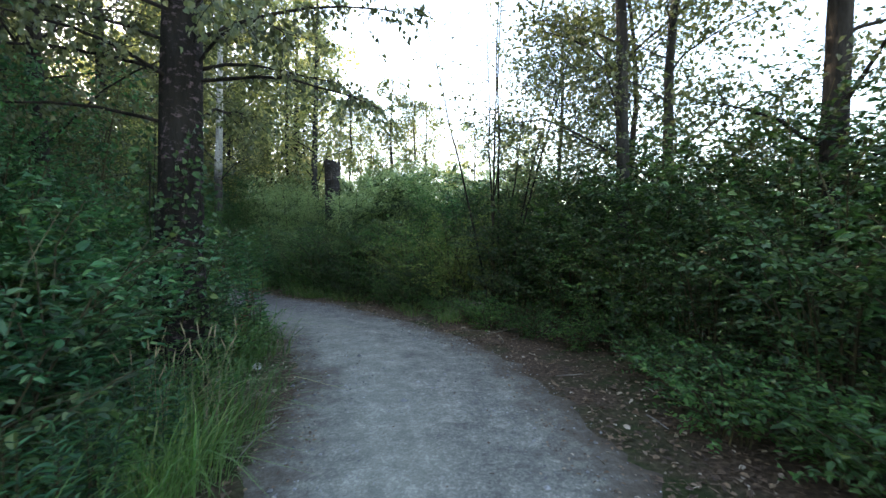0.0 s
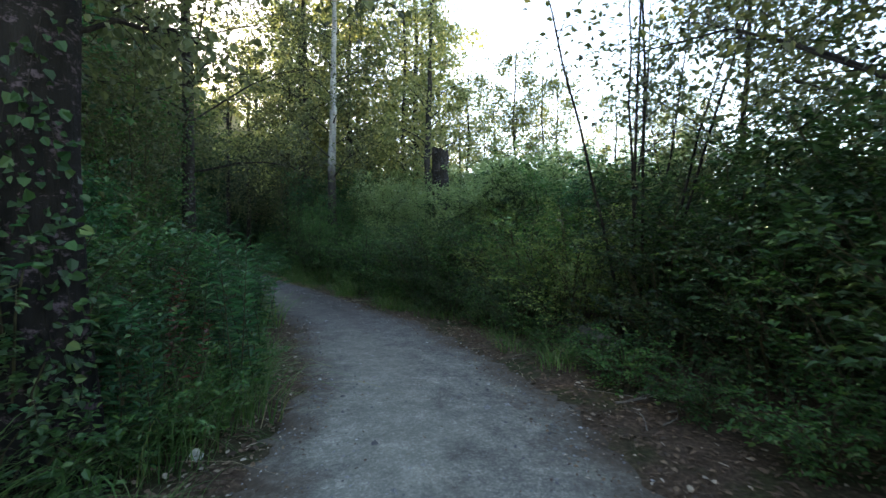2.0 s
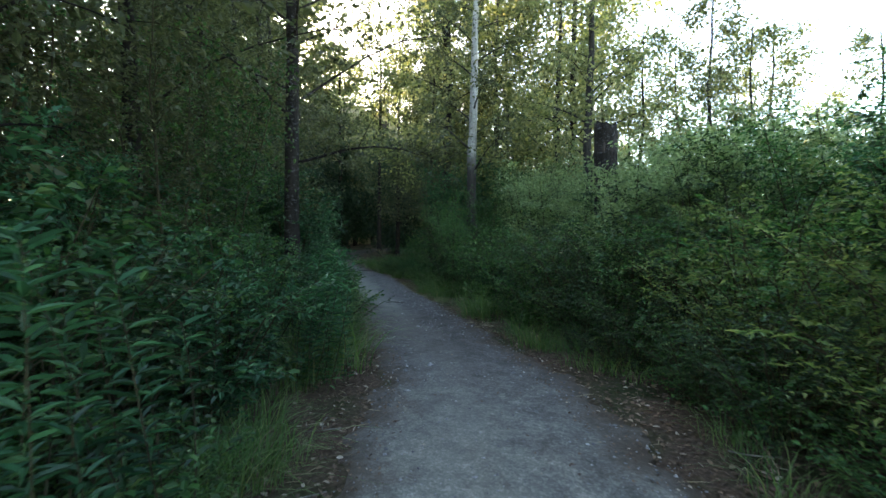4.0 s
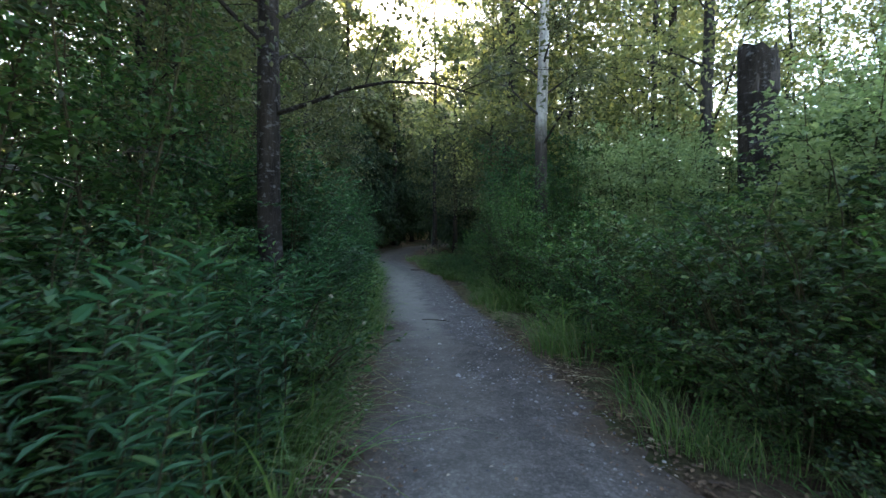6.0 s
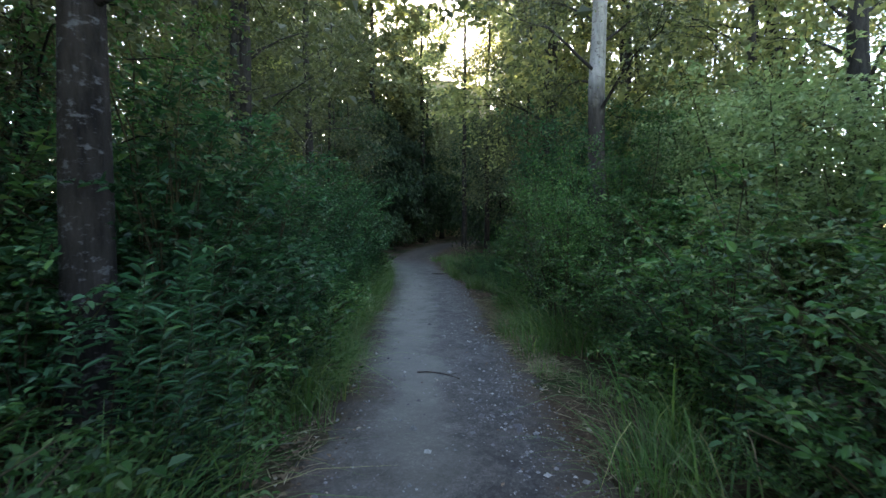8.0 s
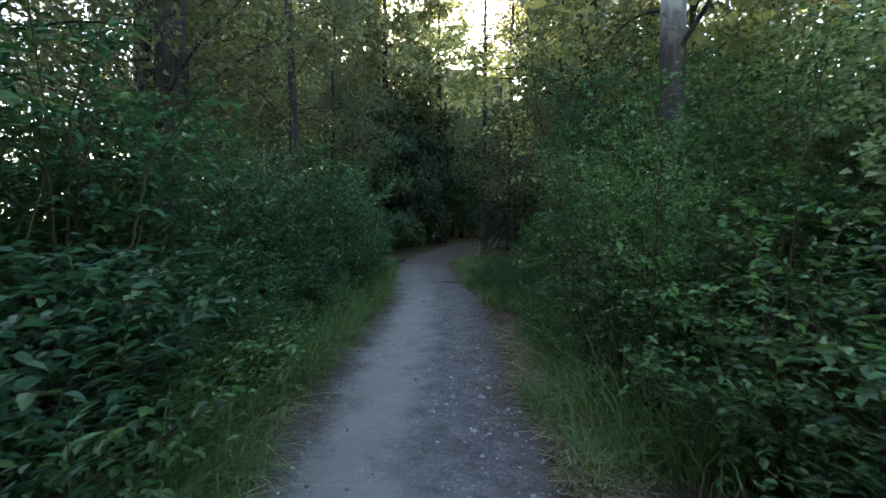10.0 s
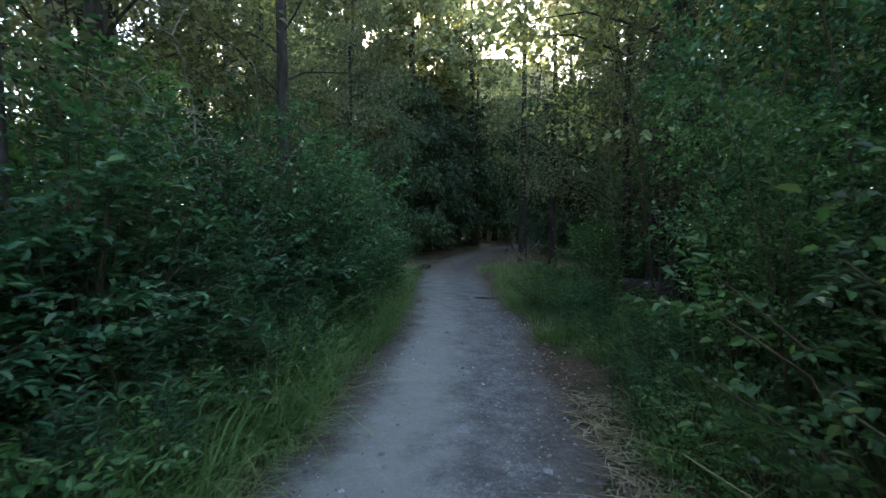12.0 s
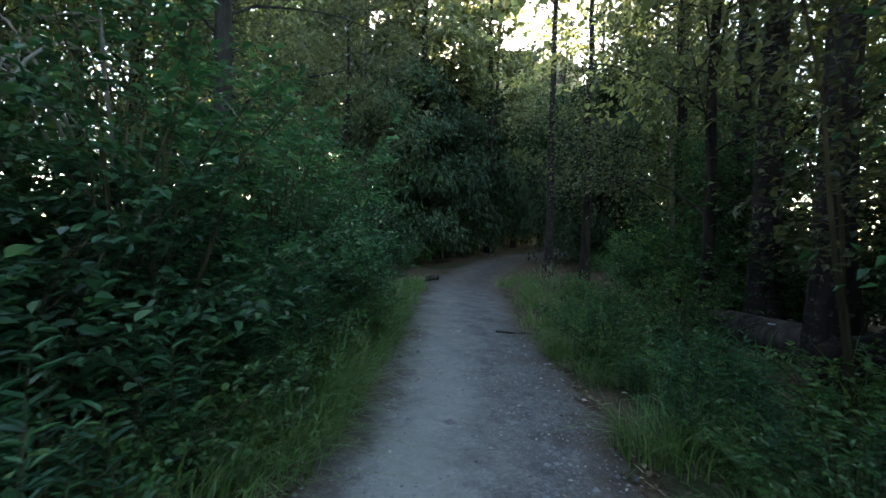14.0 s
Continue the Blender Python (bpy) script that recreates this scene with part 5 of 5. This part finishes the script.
def dead_pole():
    r = np.random.default_rng(131)
    top = new("dead_sapling")
    z = np.linspace(-0.1, 5.4, 12)
    pts = np.stack([0.10 * np.sin(z * 0.7), 0.05 * np.sin(z * 1.3), z], 1)
    part("trunk", tube(pts, np.linspace(0.075, 0.03, 12), 8, rough=0.15, r=r), DEAD, top)
    for h, way in ((3.9, (0.9, -0.3, 0.35)), (3.7, (-0.7, -0.2, -0.35)), (4.6, (-0.4, 0.3, 0.5)), (2.9, (0.35, 0.2, 0.1))):
        a = np.array([0.1 * math.sin(h * 0.7), 0.05 * math.sin(h * 1.3), h])
        part("branch", tube(bent(a, a + np.array(way) * 1.7, (0, 0, 0.1), 6, r, 0.02), np.linspace(0.018, 0.005, 6), 5), DEAD, top)
    return top


put("pole", dead_pole, stand(-15.5, 29.5), "thin pale dead sapling with few bare branches", category="dead tree")


def arching_stem(seed, foot, over, leaf):
    """One thin stem that leans over the path, with a few big hanging leaves."""
    r = np.random.default_rng(seed)
    top = new("arching_sapling")
    a, e = np.zeros(3), np.array(over)
    pts = bent(a, e, (0, 0, 1.1), 12, r, 0.01)
    part("stem", tube(pts, np.linspace(0.014, 0.003, 12), 6), STEM, top)
    for k in range(13):
        i = 11 - int(k * 0.55)
        p = pts[i] + r.normal(0, 0.04, 3)
        d = np.array([[r.normal(0, 0.5), r.normal(0, 0.5), -0.9]])
        L = leaf * r.uniform(0.7, 1.15)
        part("leaf", leaves(p[None], d, r.normal(0, 1, (1, 3)), [L], [L * 0.7], True, 0.1), PALE_LEAF, top)
    top.matrix_basis = pose(*foot)
    return tagged(top, "thin arching sapling with large pale hanging leaves", "sapling", "arching saplings")


arching_stem(141, (-8.75, 20.9, 0.0), (-1.2, -1.5, 2.1), 0.085)
arching_stem(142, (-8.2, 21.2, 0.0), (-1.7, -0.9, 2.5), 0.08)


def white_flower():
    r = np.random.default_rng(151)
    top = new("wildflower")
    part("stalk", tube(np.array([(0, 0, 0), (0.02, 0, 0.2), (0.01, 0.02, 0.42)]), [0.004, 0.003, 0.002], 5), STEM, top)
    a = np.arange(9) * 0.698
    p = np.repeat(np.array([[0.01, 0.02, 0.42]]), 9, 0)
    part("blossom", leaves(p, np.stack([np.cos(a), np.sin(a), 0.3 + 0 * a], 1), np.array([0, 0, 1.0]) + 0 * p, np.full(9, 0.035), np.full(9, 0.02), True), WHITE_PETAL, top)
    return top


for k, (x, y) in enumerate(((-12.2, 26.1), (-12.05, 25.9), (-12.35, 26.3), (-11.9, 24.6))):
    put("flower", white_flower, stand(x, y, 1.0 + 0.1 * k, 70 * k, floor_z(x, y)), "small white wildflower in the undergrowth", "white wildflowers", "flower")
